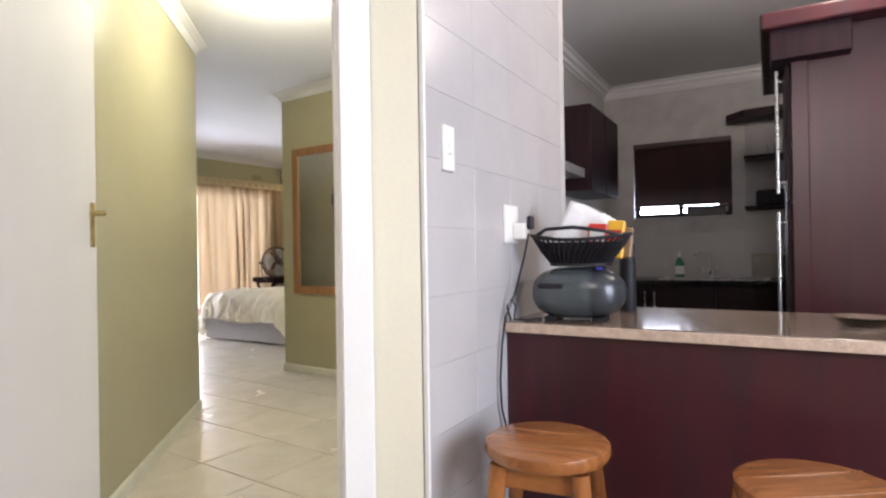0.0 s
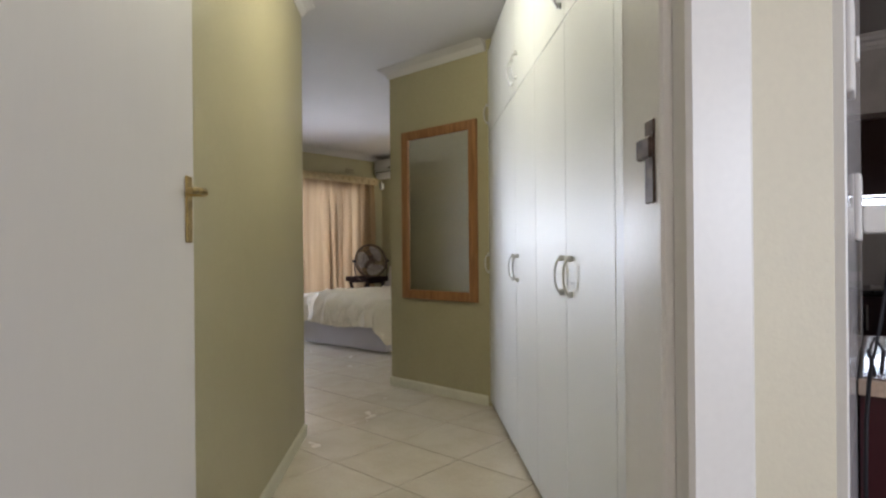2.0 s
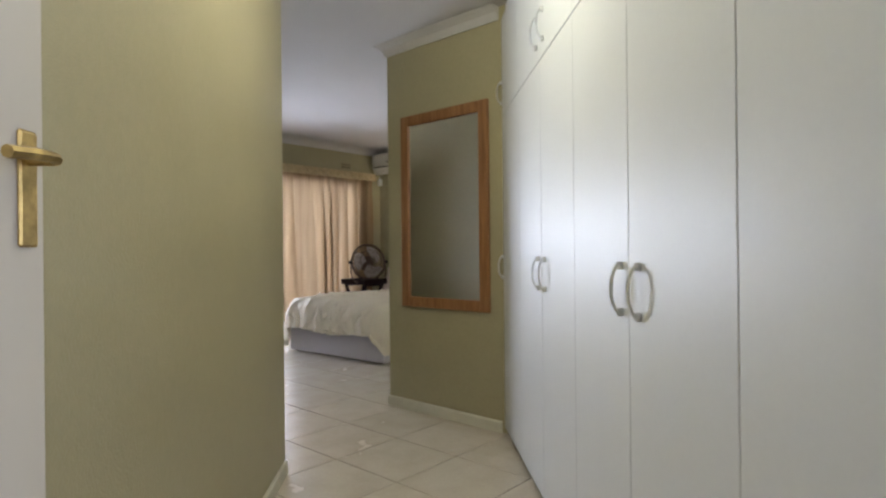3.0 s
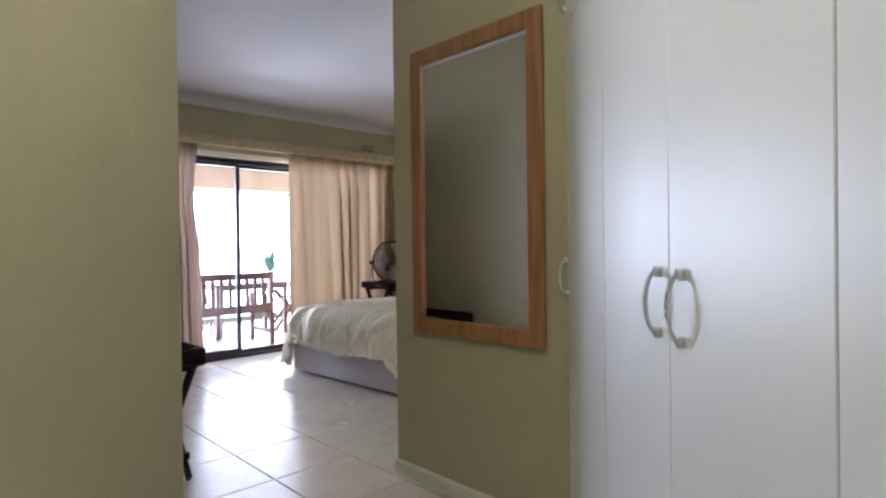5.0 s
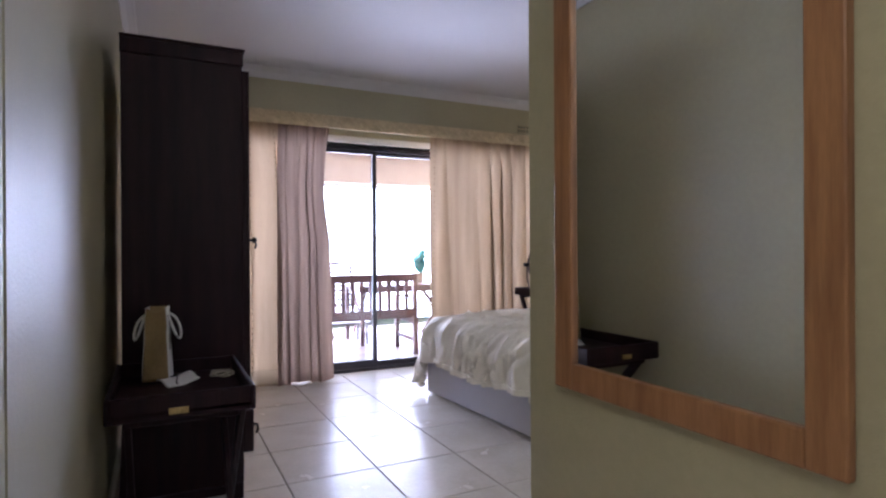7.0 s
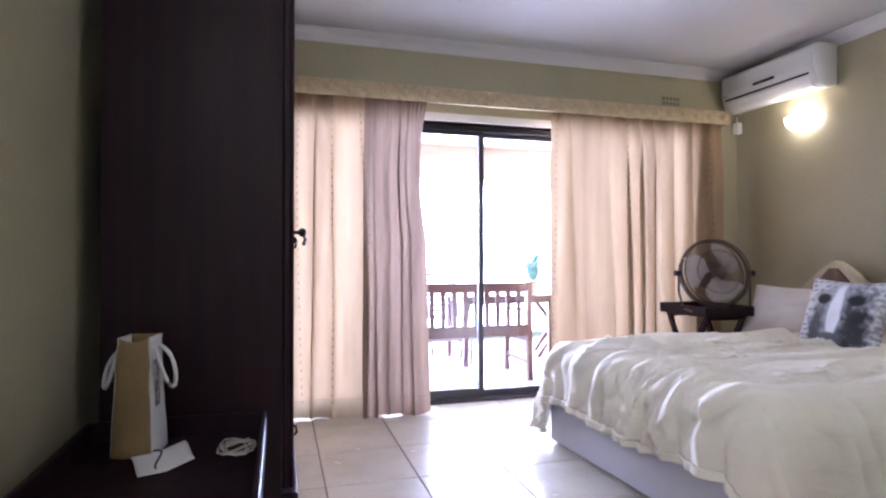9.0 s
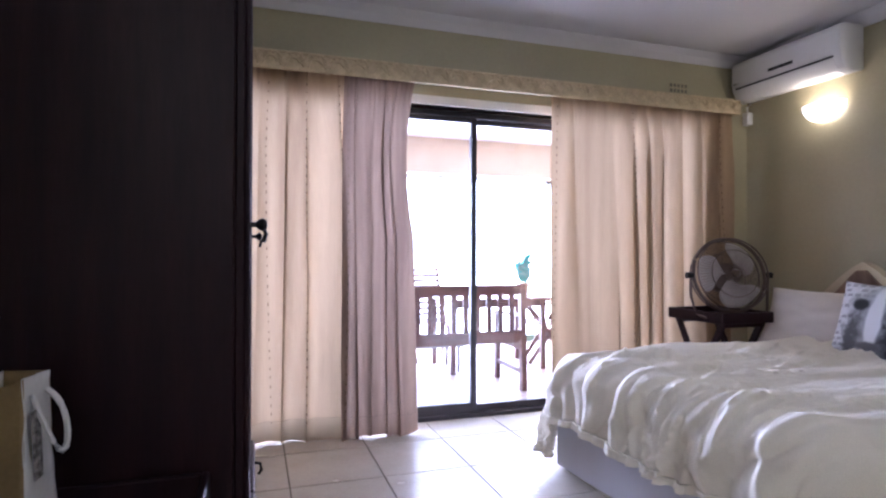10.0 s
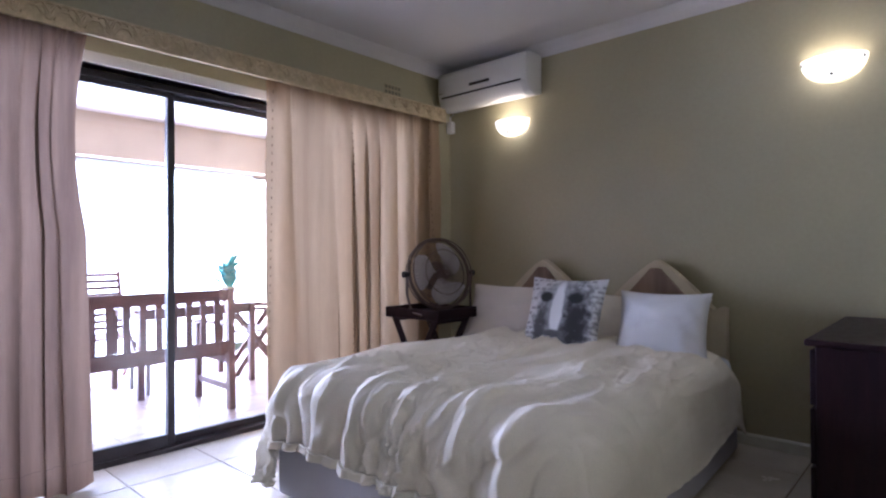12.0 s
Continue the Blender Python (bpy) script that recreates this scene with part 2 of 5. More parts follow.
def thing(name, m, label, category, group="", kind=""):
    ob = new(name)
    ob.empty_display_size = 0.1
    ob.matrix_world = m
    return tagged(ob, label, category, group, kind)


def structure(name, bm, material, label, category, smooth=None):
    return tagged(part(name, bm, material, None, "", smooth), label, category, "", "structure")


B = bmesh.new

# ---- structure: plan in metres ----
H = 2.68
P = pose(-1, 1, 0, 0, 0, 135)      # the passage's own axes: x into the passage, y to its open-door side
SLX, HEADY, MIRY, SOUTHY = -7.45, 7.0, 3.93, 2.67
OP0, OP1, OPZ = 2.95, 6.45, 2.105   # sliding door's opening


def wall(name, boxes, material, label, m=None):
    bm = B()
    for b in boxes:
        box(bm, *b, 0.0, m)
    return structure(name, bm, material, label, "wall")


wall("wall_west", [(SLX - 0.25, SLX, 2.45, OP0, 0, H), (SLX - 0.25, SLX, OP1, HEADY + 0.2, 0, H), (SLX - 0.25, SLX, OP0, OP1, OPZ, H)], PAINT, "olive painted bedroom wall around the sliding door")
wall("wall_north", [(SLX, -1.62, HEADY, HEADY + 0.2, 0, H)], PAINT, "olive painted wall behind the bed")
wall("wall_mirror", [(-3.95, -2.78, MIRY, MIRY + 0.12, 0, H)], PAINT, "olive painted wall that carries the mirror")
wall("wall_east", [(-3.95, -3.83, MIRY + 0.12, HEADY, 0, H)], PAINT, "olive painted bedroom wall")
wall("wall_south", [(SLX, -3.5, SOUTHY - 0.12, SOUTHY, 0, H)], PAINT, "olive painted wall with a roller texture")
bm = B()
prism(bm, [(0.14, 0.516), (2.878, 0.516), (2.99, 0.636), (0.14, 0.636)], 0, H, P)
structure("wall_passage", bm, PAINT, "olive painted passage wall with a cream skirting", "wall")
wall("wall_door", [(0, 0.14, -0.71, -0.49, 0, H), (0, 0.14, 0.43, 3.15, 0, H), (0, 0.14, -0.49, 0.43, 2.07, H)], CREAM, "cream painted wall around the passage door", P)
wall("wall_hall_east", [(3.2, 3.35, -2.6, 7.2, 0, H)], CREAM, "plain hall wall")
wall("wall_far_north", [(-1.62, 3.35, 7.0, 7.2, 0, H)], CREAM, "plain outer wall")
wall("wall_hall_south", [(-3.2, 3.2, -2.75, -2.6, 0, H)], CREAM, "plain hall wall")
wall("wall_hall_west", [(-3.3, -3.2, -2.6, -0.7, 0, H)], CREAM, "plain hall wall")
bm = B()
box(bm, -7.7, 3.35, -2.75, 7.2, H, H + 0.1)
structure("ceiling", bm, CEIL, "white painted plaster ceiling", "ceiling")
bm = B()
box(bm, -7.7, 3.35, -2.75, 7.2, -0.2, -0.004)
floor = structure("floor", bm, GROUT, "cream tiled floor with dark joints", "floor")


def run(name, pts, outline, material, label, closed=False, z=0.0):
    """A moulding along plan points; outline is (out from the wall, up) with the room on the left of the way."""
    bm = B()
    n = len(pts)
    rings = []
    for i in range(n):
        p = Vector(pts[i])
        d1 = (Vector(pts[i]) - Vector(pts[i - 1])).normalized() if i > 0 or closed else None
        d2 = (Vector(pts[(i + 1) % n]) - Vector(pts[i])).normalized() if i < n - 1 or closed else None
        d1, d2 = d1 or d2, d2 or d1
        n1, n2 = Vector((-d1.y, d1.x)), Vector((-d2.y, d2.x))
        k = (n1 + n2).normalized()
        k = k / max(0.3, k.dot(n1))
        rings.append([bm.verts.new((p.x + k.x * o, p.y + k.y * o, z + u)) for o, u in outline])
    c = len(outline)
    for i in range(n if closed else n - 1):
        a, b = rings[i], rings[(i + 1) % n]
        for j in range(c):
            bm.faces.new((a[j], a[(j + 1) % c], b[(j + 1) % c], b[j]))
    if not closed:
        bm.faces.new(rings[0]), bm.faces.new(rings[-1])
    return structure(name, bm, material, label, name.split("_")[0])


COVE = [(0.0, -0.08), (0.008, -0.08), (0.014, -0.066), (0.03, -0.035), (0.06, -0.014), (0.072, -0.008), (0.08, 0.0), (0.0, 0.0)]
SKP = [(0.0, 0.0), (0.014, 0.0), (0.014, 0.058), (0.008, 0.07), (0.0, 0.07)]


def pp(x, y):
    v = P @ Vector((x, y, 0))
    return (v.x, v.y)


COR = pp(2.878, 0.516)             # corner of passage wall and bedroom
run("cornice_bedroom", [(-2.92, MIRY), (-3.95, MIRY), (-3.95, HEADY), (SLX, HEADY), (SLX, SOUTHY), COR, pp(0.14, 0.516)], COVE, CEIL, "white plaster cove cornice", z=H - 0.002)
run("skirting_mirror_wall", [(-2.92, MIRY), (-3.95, MIRY), (-3.95, HEADY), (SLX, HEADY)], SKP, SKIRT, "cream painted skirting board", z=0.0)
run("skirting_passage", [(SLX, SOUTHY), COR, pp(0.16, 0.516)], SKP, SKIRT, "cream painted skirting board", z=0.0)

# ---- passage door ----
door = thing("door_1", P @ pose(0, 0, 0), "open off-white painted flush door in a steel frame", "door", kind="structure")
bm = B()
for y0, y1 in ((-0.575, -0.490), (0.412, 0.48)):
    box(bm, -0.045, 0.0, y0, y1, 0, 2.1, 0.006)
box(bm, -0.045, 0.0, -0.575, 0.48, 2.1, 2.17, 0.006)
part("frame", bm, GLOSS, door, "white gloss steel door frame")
bm = B()
box(bm, -0.002, 0.075, -0.496, -0.476, 0, 2.08, 0.004)
box(bm, 0.075, 0.15, -0.494, -0.484, 0, 2.08, 0.003)
box(bm, 0.14, 0.155, -0.55, -0.484, 0, 2.1, 0.004)
box(bm, 0.0, 0.15, 0.412, 0.434, 0, 2.08, 0.004)
box(bm, 0.0, 0.15, -0.484, 0.412, 2.06, 2.08, 0.004)
part("jamb", bm, GLOSS, door)
bm = B()
box(bm, 0.02, 0.72, 0.382, 0.420, 0.012, 2.04, 0.004, None)
leaf = part("leaf", bm, DOORP, door, "off-white painted flush door leaf")
bm = B()
box(bm, 0.660, 0.698, 0.376, 0.382, 1.165, 1.325, 0.004)
part("handle_plate", bm, BRASS, leaf, "worn brass lever plate")
bm = B()
rod(bm, (0.679, 0.378, 1.285), (0.679, 0.340, 1.285), 0.009)
tube(bm, [(0.681, 0.342, 1.285), (0.667, 0.338, 1.286), (0.630, 0.338, 1.285), (0.585, 0.342, 1.281)], 0.0085)
part("lever", bm, BRASS, leaf, "", 40)
# black strip drawn in place of the unlit hinge gap's shade
bm = B()
box(bm, 0.011, 0.0195, 0.384, 0.411, 0.012, 2.04, 0.002)
part("gap_shade_strip", bm, PLASTK, door, "black strip standing in for the shade of the hinge gap")
bm = B()
box(bm, 0.016, 0.045, -0.480, -0.473, 1.203, 1.316, 0.002)
box(bm, 0.020, 0.066, -0.480, -0.469, 1.264, 1.294, 0.003)
part("strike_plate", bm, mat("tarnished_steel", (0.12, 0.085, 0.07), 0.45, 0.8, vary=0.2, scale=40), door, "dark painted metal strike plate")

# ---- fitted cupboards along the passage ----
CY = -0.728                        # face of the doors, passage axes


def cx(x):
    """Passage coordinate of the world x on the cupboard face."""
    return (-(x + 1) - 0.70711 * CY) / 0.70711


SEAMS = [-2.93, -2.527, -2.168, -1.809, -1.45, -1.09, -0.735]
bow = B()
for sg in (-1, 1):
    box(bow, -0.009, 0.009, -0.001, 0.016, sg * 0.064 - 0.011, sg * 0.064 + 0.011, 0.003)
HN = 46
rings = []
for k in range(HN + 1):
    u = k / HN * 2 - 1
    oy, oz = 0.008 + 0.025 * (1 - abs(u) ** 2.6), 0.074 * u
    rib = 0.0016 if k % 2 and abs(u) < 0.86 else 0.0
    hw, hd = 0.0068 + rib, 0.0036 + rib
    rings.append([bow.verts.new((hw * cx_, oy + hd * cy_, oz)) for cx_, cy_ in ((-1, -0.5), (-0.5, -1), (0.5, -1), (1, -0.5), (1, 0.5), (0.5, 1), (-0.5, 1), (-1, 0.5))])
for a, b in zip(rings, rings[1:]):
    for k in range(8):
        bow.faces.new((a[k], a[(k + 1) % 8], b[(k + 1) % 8], b[k]))
bow.faces.new(rings[0][::-1]), bow.faces.new(rings[-1])
BOW = mesh_of(bow, "handle", SATIN, 50)


for k in range(6):
    a, b = cx(SEAMS[k]), cx(SEAMS[k + 1])
    cup = thing("fitted_cupboard", P, "tall white melamine cupboard unit with steel bow handles", "cupboard", "fitted cupboards along the passage")
    bm = B()
    box(bm, b, a, CY - (0.57 if k < 4 else 0.40 if k == 4 else 0.12), CY - 0.022, 0.055, H - 0.004)
    part("body", bm, MELA, cup)
    bm = B()
    box(bm, b, a, CY - (0.5 if k < 4 else 0.36 if k == 4 else 0.10), CY - 0.03, 0.0, 0.054)
    part("plinth", bm, PLASTK, cup, "dark recessed plinth")
    for nm, z0, z1 in (("door", 0.035, 1.995), ("top_door", 2.0, H - 0.085)):
        bm = B()
        box(bm, b + 0.0016, a - 0.0016, CY - 0.02, CY, z0, z1, 0.002)
        d = part(nm, bm, MELA, cup)
        near = k in (1, 3, 5)        # this door's handle sits at its near edge
        hx = a - 0.05 if k == 0 else (b + 0.048 if near else a - 0.074)
        hob = new("handle", BOW)
        hob.parent = d
        hob.matrix_local = pose(hx, CY, 1.043 if nm == "door" else 2.13)
        tagged(hob, "ribbed satin steel bow handle")
bm = B()
box(bm, 0.14, cx(SEAMS[-1]), CY - 0.03, CY - 0.004, 0, H - 0.004)
structure("trim_cupboard_filler", bm, MELA, "white melamine filler beside the cupboards", "trim")
bm = B()
box(bm, 0.14, cx(SEAMS[0]) + 0.02, CY - 0.03, CY - 0.012, H - 0.085, H - 0.004)
structure("trim_cupboard_head", bm, MELA, "white melamine head panel above the cupboards", "trim")
bm = B()
box(bm, 0.14, 0.16, CY, -0.56, 0, H)
structure("trim_return", bm, PAINT, "painted return beside the door", "trim", None).matrix_world = P

# ---- mirror ----
mir = thing("wall_mirror", pose(-3.41, MIRY, 0), "tall mirror in a plain oiled pine frame on the wall", "mirror")
MX0, MX1, MZ0, MZ1, FW = -3.79 + 3.41, -3.0 + 3.41, 0.748, 2.115, 0.074
for nm, b in (("side_rail", (MX0, MX0 + FW, MZ0, MZ1)), ("side_rail", (MX1 - FW, MX1, MZ0, MZ1)), ("bottom_rail", (MX0 + FW, MX1 - FW, MZ0, MZ0 + FW)), ("top_rail", (MX0 + FW, MX1 - FW, MZ1 - FW, MZ1))):
    bm = B()
    box(bm, b[0], b[1], -0.028, -0.002, b[2], b[3], 0.005, None, 2)
    part(nm, bm, PINE, mir)
bm = B()
box(bm, MX0 + FW - 0.005, MX1 - FW + 0.005, -0.014, -0.008, MZ0 + FW - 0.005, MZ1 - FW + 0.005)
part("glass", bm, MIRROR, mir, "silvered mirror glass")

# ---- sliding door ----
SDX = -7.58
sd = thing("window_1", pose(0, 0, 0), "wide sliding glass door in dark bronze aluminium", "sliding door", kind="structure")
bm = B()
box(bm, SDX - 0.09, SDX + 0.03, OP0, OP1, 2.065, OPZ, 0.003)
box(bm, SDX - 0.09, SDX + 0.03, OP0, OP1, 0.0, 0.03, 0.003)
box(bm, SDX - 0.09, SDX + 0.03, OP0, OP0 + 0.04, 0.03, 2.065, 0.003)
box(bm, SDX - 0.09, SDX + 0.03, OP1 - 0.04, OP1, 0.03, 2.065, 0.003)
part("outer_frame", bm, ALU, sd)
EDG = [2.99, 3.86, 4.71, 5.56, 6.41]
for k in range(4):
    y0, y1 = EDG[k] - 0.015, EDG[k + 1] + 0.015
    xo = SDX + (0.0 if k in (0, 1) else -0.045)
    bm = B()
    box(bm, xo - 0.016, xo + 0.016, y0, y0 + 0.042, 0.03, 2.065, 0.003)
    box(bm, xo - 0.016, xo + 0.016, y1 - 0.042, y1, 0.03, 2.065, 0.003)
    box(bm, xo - 0.016, xo + 0.016, y0 + 0.042, y1 - 0.042, 0.03, 0.10 if k < 2 else 0.075, 0.003)
    box(bm, xo - 0.016, xo + 0.016, y0 + 0.042, y1 - 0.042, 2.032, 2.065, 0.003)
    sash = part("sash", bm, ALU, sd)
    bm = B()
    box(bm, xo - 0.003, xo + 0.003, y0 + 0.04, y1 - 0.04, 0.07, 2.035)
    g = part("pane", bm, GLASS, sash, "clear glass pane")
    g.visible_shadow = False
bm = B()
box(bm, SLX - 0.1, SLX + 0.006, OP0 - 0.02, OP1 + 0.02, OPZ, OPZ + 0.06, 0.003)
structure("trim_lintel", bm, GLOSS, "white painted lintel strip over the sliding door", "trim")

# ---- pelmet with carved leaves ----
pel = thing("pelmet", pose(0, 0, 0), "cream wooden curtain pelmet with carved leaf frieze", "pelmet")
PX0, PX1, PY0, PY1, PZ0, PZ1 = SLX + 0.002, -7.28, 2.70, 6.77, 2.19, 2.30
bm = B()
box(bm, PX0, PX1, PY0, PY1, PZ1 - 0.018, PZ1, 0.004)
box(bm, PX1 - 0.02, PX1, PY0, PY1, PZ0, PZ1 - 0.018, 0.004)
box(bm, PX0, PX1 - 0.02, PY1 - 0.02, PY1, PZ0, PZ1 - 0.018, 0.004)
part("board", bm, PELM, pel)
leafm = B()
for s in (-1, 1):
    tube(leafm, [(0.002, s * t * 0.05, 0.004 + 0.048 * math.sin(t * 2.2) - 0.012 * t) for t in (0, 0.25, 0.5, 0.75, 1.0)], 0.0055, 6)
    tube(leafm, [(0.002, s * 0.02 + s * t * 0.045, -0.03 + 0.05 * math.sin(t * 2.0)) for t in (0, 0.3, 0.6, 1.0)], 0.0045, 6)
for a in (-50, -25, 0, 25, 50):
    c, s = math.cos(radians(a)), math.sin(radians(a))
    rod(leafm, (0.001, 0, -0.03), (0.003, 0.055 * s, -0.03 + 0.062 * c), 0.008, 0.0025, 6)
LEAF = mesh_of(leafm, "carved_leaf", PELM, 60)
for k in range(32):
    ob = new("carved_leaf", LEAF)
    ob.parent = pel
    ob.matrix_local = pose(PX1 + 0.002, PY0 + 0.07 + k * 0.127, (PZ0 + PZ1) / 2 - 0.002)


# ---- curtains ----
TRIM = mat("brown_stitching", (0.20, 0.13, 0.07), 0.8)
HEM = cloth("curtain_hem", (0.40, 0.30, 0.185), 0.10, (0.33, 0.245, 0.15))
def curtain(name, y0, y1, x, z0, z1, folds, amp, material, label, seed, lean=None, trim=None, pleat=0.042):
    th = thing(name, pose(x, (y0 + y1) / 2, 0), label, "curtain", "bedroom curtains")
    rng = random.Random(seed)
    ph = [rng.uniform(0, 6.28) for _ in range(6)]
    w = y1 - y0

    def fn(u, v):
        z = z1 + (z0 - z1) * v
        wob = u * folds + 0.35 * math.sin(u * 5 + ph[0]) + 0.22 * math.sin(u * 13 + ph[4]) + 0.16 * v * math.sin(u * 7 + ph[1]) + 0.06 * math.sin(v * 4 + ph[2])
        swell = 0.75 + 0.5 * noise.noise(Vector((u * folds * 0.8, v * 0.5, seed + 11)))
        a = amp * (0.45 + 0.55 * min(1, v * 2.0)) * swell
        dx = a * (math.sin(wob * 6.283) + 0.22 * math.sin(wob * 12.566 + ph[2] + v)) + 0.8 * a * noise.noise(Vector((u * folds * 0.9, v * 0.8, seed)))
        dx += 0.10 * a * noise.noise(Vector((u * folds * 5, v * 3.0, seed + 5)))
        dx += 0.007 * math.sin(u * folds * 25 + ph[5]) * max(0, 1 - v * 9)
        sh = (lean(v) if lean else 0.0) * u
        yy = -w / 2 + u * w + sh + pleat * math.cos(wob * 6.283 + 0.5 * math.sin(v * 3 + u * 9)) * min(1, 0.35 + v * 3) * swell
        return Vector((dx, yy, z + 0.012 * math.sin(u * 9 + ph[1]) * (v > 0.97)))

    bm = B()
    grid(bm, lambda u, v: fn(u, v * 0.945), int(folds * 28), 44)
    part("cloth", bm, material, th, "", 60)
    bm = B()
    grid(bm, lambda u, v: fn(u, 0.945 + v * 0.055) + Vector((0.003, 0, 0)), int(folds * 28), 4)
    part("hem", bm, HEM if material is CUR else material, th, "sewn hem", 60)
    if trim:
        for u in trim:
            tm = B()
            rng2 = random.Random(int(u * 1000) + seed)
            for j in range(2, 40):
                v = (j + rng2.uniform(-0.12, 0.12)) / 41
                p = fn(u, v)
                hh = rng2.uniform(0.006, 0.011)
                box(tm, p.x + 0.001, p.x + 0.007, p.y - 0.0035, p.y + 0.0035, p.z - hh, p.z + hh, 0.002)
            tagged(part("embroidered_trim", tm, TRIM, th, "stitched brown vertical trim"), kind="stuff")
    return th


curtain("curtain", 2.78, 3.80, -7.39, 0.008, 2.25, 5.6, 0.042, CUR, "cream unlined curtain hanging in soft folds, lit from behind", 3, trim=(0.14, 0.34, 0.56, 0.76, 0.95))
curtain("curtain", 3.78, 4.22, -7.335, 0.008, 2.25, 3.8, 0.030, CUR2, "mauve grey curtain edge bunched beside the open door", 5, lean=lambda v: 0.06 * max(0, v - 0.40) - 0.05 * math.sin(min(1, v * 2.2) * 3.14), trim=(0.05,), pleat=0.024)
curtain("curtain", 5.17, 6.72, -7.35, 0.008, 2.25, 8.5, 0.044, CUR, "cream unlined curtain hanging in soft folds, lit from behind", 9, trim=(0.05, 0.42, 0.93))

# ---- wardrobe ----
wd = thing("wardrobe", pose(-5.2, SOUTHY, 0), "tall dark mahogany wardrobe with a moulded cornice", "wardrobe")
WDW, Y0, Y1 = 1.02, 0.062, 0.549
bm = B()
box(bm, -WDW, 0, Y0, Y1, 0.08, 1.985, 0.004)
part("carcass", bm, DARKW, wd)
for fx in (-WDW + 0.04, -0.04):
    for fy in (Y0 + 0.04, Y1 - 0.03):
        part("foot", box(B(), fx - 0.035, fx + 0.035, fy - 0.03, fy + 0.03, 0.0, 0.08, 0.006), DARKW, wd)
bm = B()
box(bm, -WDW - 0.005, 0.005, Y0 - 0.003, Y1 + 0.006, 1.985, 2.05, 0.004)
box(bm, -WDW - 0.010, 0.010, Y0 - 0.005, Y1 + 0.014, 2.05, 2.062, 0.004)
part("cornice", bm, DARKW, wd)
for s in (0, 1):
    xa, xb = (-WDW + 0.01, -WDW / 2 - 0.002) if s == 0 else (-WDW / 2 + 0.002, -0.01)
    bm = B()
    box(bm, xa, xb, Y1, Y1 + 0.022, 0.42, 1.97, 0.004)
    d = part("door", bm, DARKW, wd)
    for b in ((xa, xa + 0.07), (xb - 0.07, xb)):
        part("stile", box(B(), b[0], b[1], Y1 + 0.022, Y1 + 0.032, 0.42, 1.97, 0.003), DARKW, d)
    for z in (0.42, 1.89):
        part("rail", box(B(), xa + 0.07, xb - 0.07, Y1 + 0.022, Y1 + 0.032, z, z + 0.08, 0.003), DARKW, d)
    kx = xb - 0.035 if s else xa + 0.035
    bm = B()
    lathe(bm, [(0.006, 0.0), (0.006, 0.012), (0.013, 0.02), (0.015, 0.028), (0.008, 0.036), (0.0, 0.037)], 14, Matrix.Translation((kx, Y1 + 0.032, 1.19)) @ pose(0, 0, 0, -90))
    tube(bm, [(kx, Y1 + 0.058, 1.185), (kx, Y1 + 0.066, 1.17), (kx, Y1 + 0.06, 1.15)], 0.005)
    part("knob", bm, BLACKM, d, "dark metal drop knob", 40)
    bm = B()
    box(bm, xa, xb, Y1, Y1 + 0.046, 0.21, 0.405, 0.005)
    dr = part("drawer", bm, DARKW, wd)
    bm = B()
    tube(bm, [(kx, Y1 + 0.044, 0.33), (kx, Y1 + 0.066, 0.325), (kx, Y1 + 0.07, 0.30), (kx, Y1 + 0.06, 0.285)], 0.006)
    part("pull", bm, BLACKM, dr, "dark metal drop pull", 40)


# ---- trays on folding stands ----
def tray_table(name, m, w, d, h, label, rim=0.008):
    t = thing(name, m, label, "side table", "tray tables")
    bm = B()
    box(bm, -w / 2, w / 2, -d / 2, d / 2, h - 0.05, h - 0.035, 0.003)
    part("tray_base", bm, DARKW, t)
    for nm, b in (("tray_rim", (-w / 2, w / 2, -d / 2, -d / 2 + 0.016)), ("tray_rim", (-w / 2, w / 2, d / 2 - 0.016, d / 2)), ("tray_rim", (-w / 2, -w / 2 + 0.016, -d / 2 + 0.016, d / 2 - 0.016)), ("tray_rim", (w / 2 - 0.016, w / 2, -d / 2 + 0.016, d / 2 - 0.016))):
        bm = B()
        box(bm, *b, h - 0.064, h + rim, 0.004)
        part(nm, bm, DARKW, t)
    for sy in (-1, 1):
        y = sy * (d / 2 - 0.05)
        for sx in (-1, 1):
            bm = B()
            beam(bm, (sx * (w / 2 - 0.06), y + 0.012 * sx, h - 0.06), (-sx * (w / 2 - 0.08), y + 0.012 * sx, 0.01), 0.022, 0.045)
            part("leg", bm, DARKW, t)
    for sx in (-1, 1):
        for z, xx in ((h - 0.075, w / 2 - 0.06), (0.12, w / 2 - 0.115)):
            bm = B()
            beam(bm, (sx * xx, -d / 2 + 0.05, z), (sx * xx, d / 2 - 0.05, z), 0.03, 0.035)
            part("stretcher", bm, DARKW, t)
    return t


tt = tray_table("tray_table", pose(-4.845, 2.945, 0, 0, 0, 0), 0.64, 0.46, 0.655, "dark wooden butler tray on a folding stand beside the wardrobe", 0.018)
# pale plate in place of light showing through the tray's hand-hole
part("hand_hole_plate", box(B(), 0.32, 0.3225, -0.045, 0.015, 0.606, 0.628, 0.001), BRASS, tt, "small pale metal plate standing in for a lit hand-hole")
tray_table("tray_table", pose(-6.99, 6.27, 0, 0, 0, 0), 0.50, 0.42, 0.745, "dark wooden butler tray on a folding stand beside the bed")

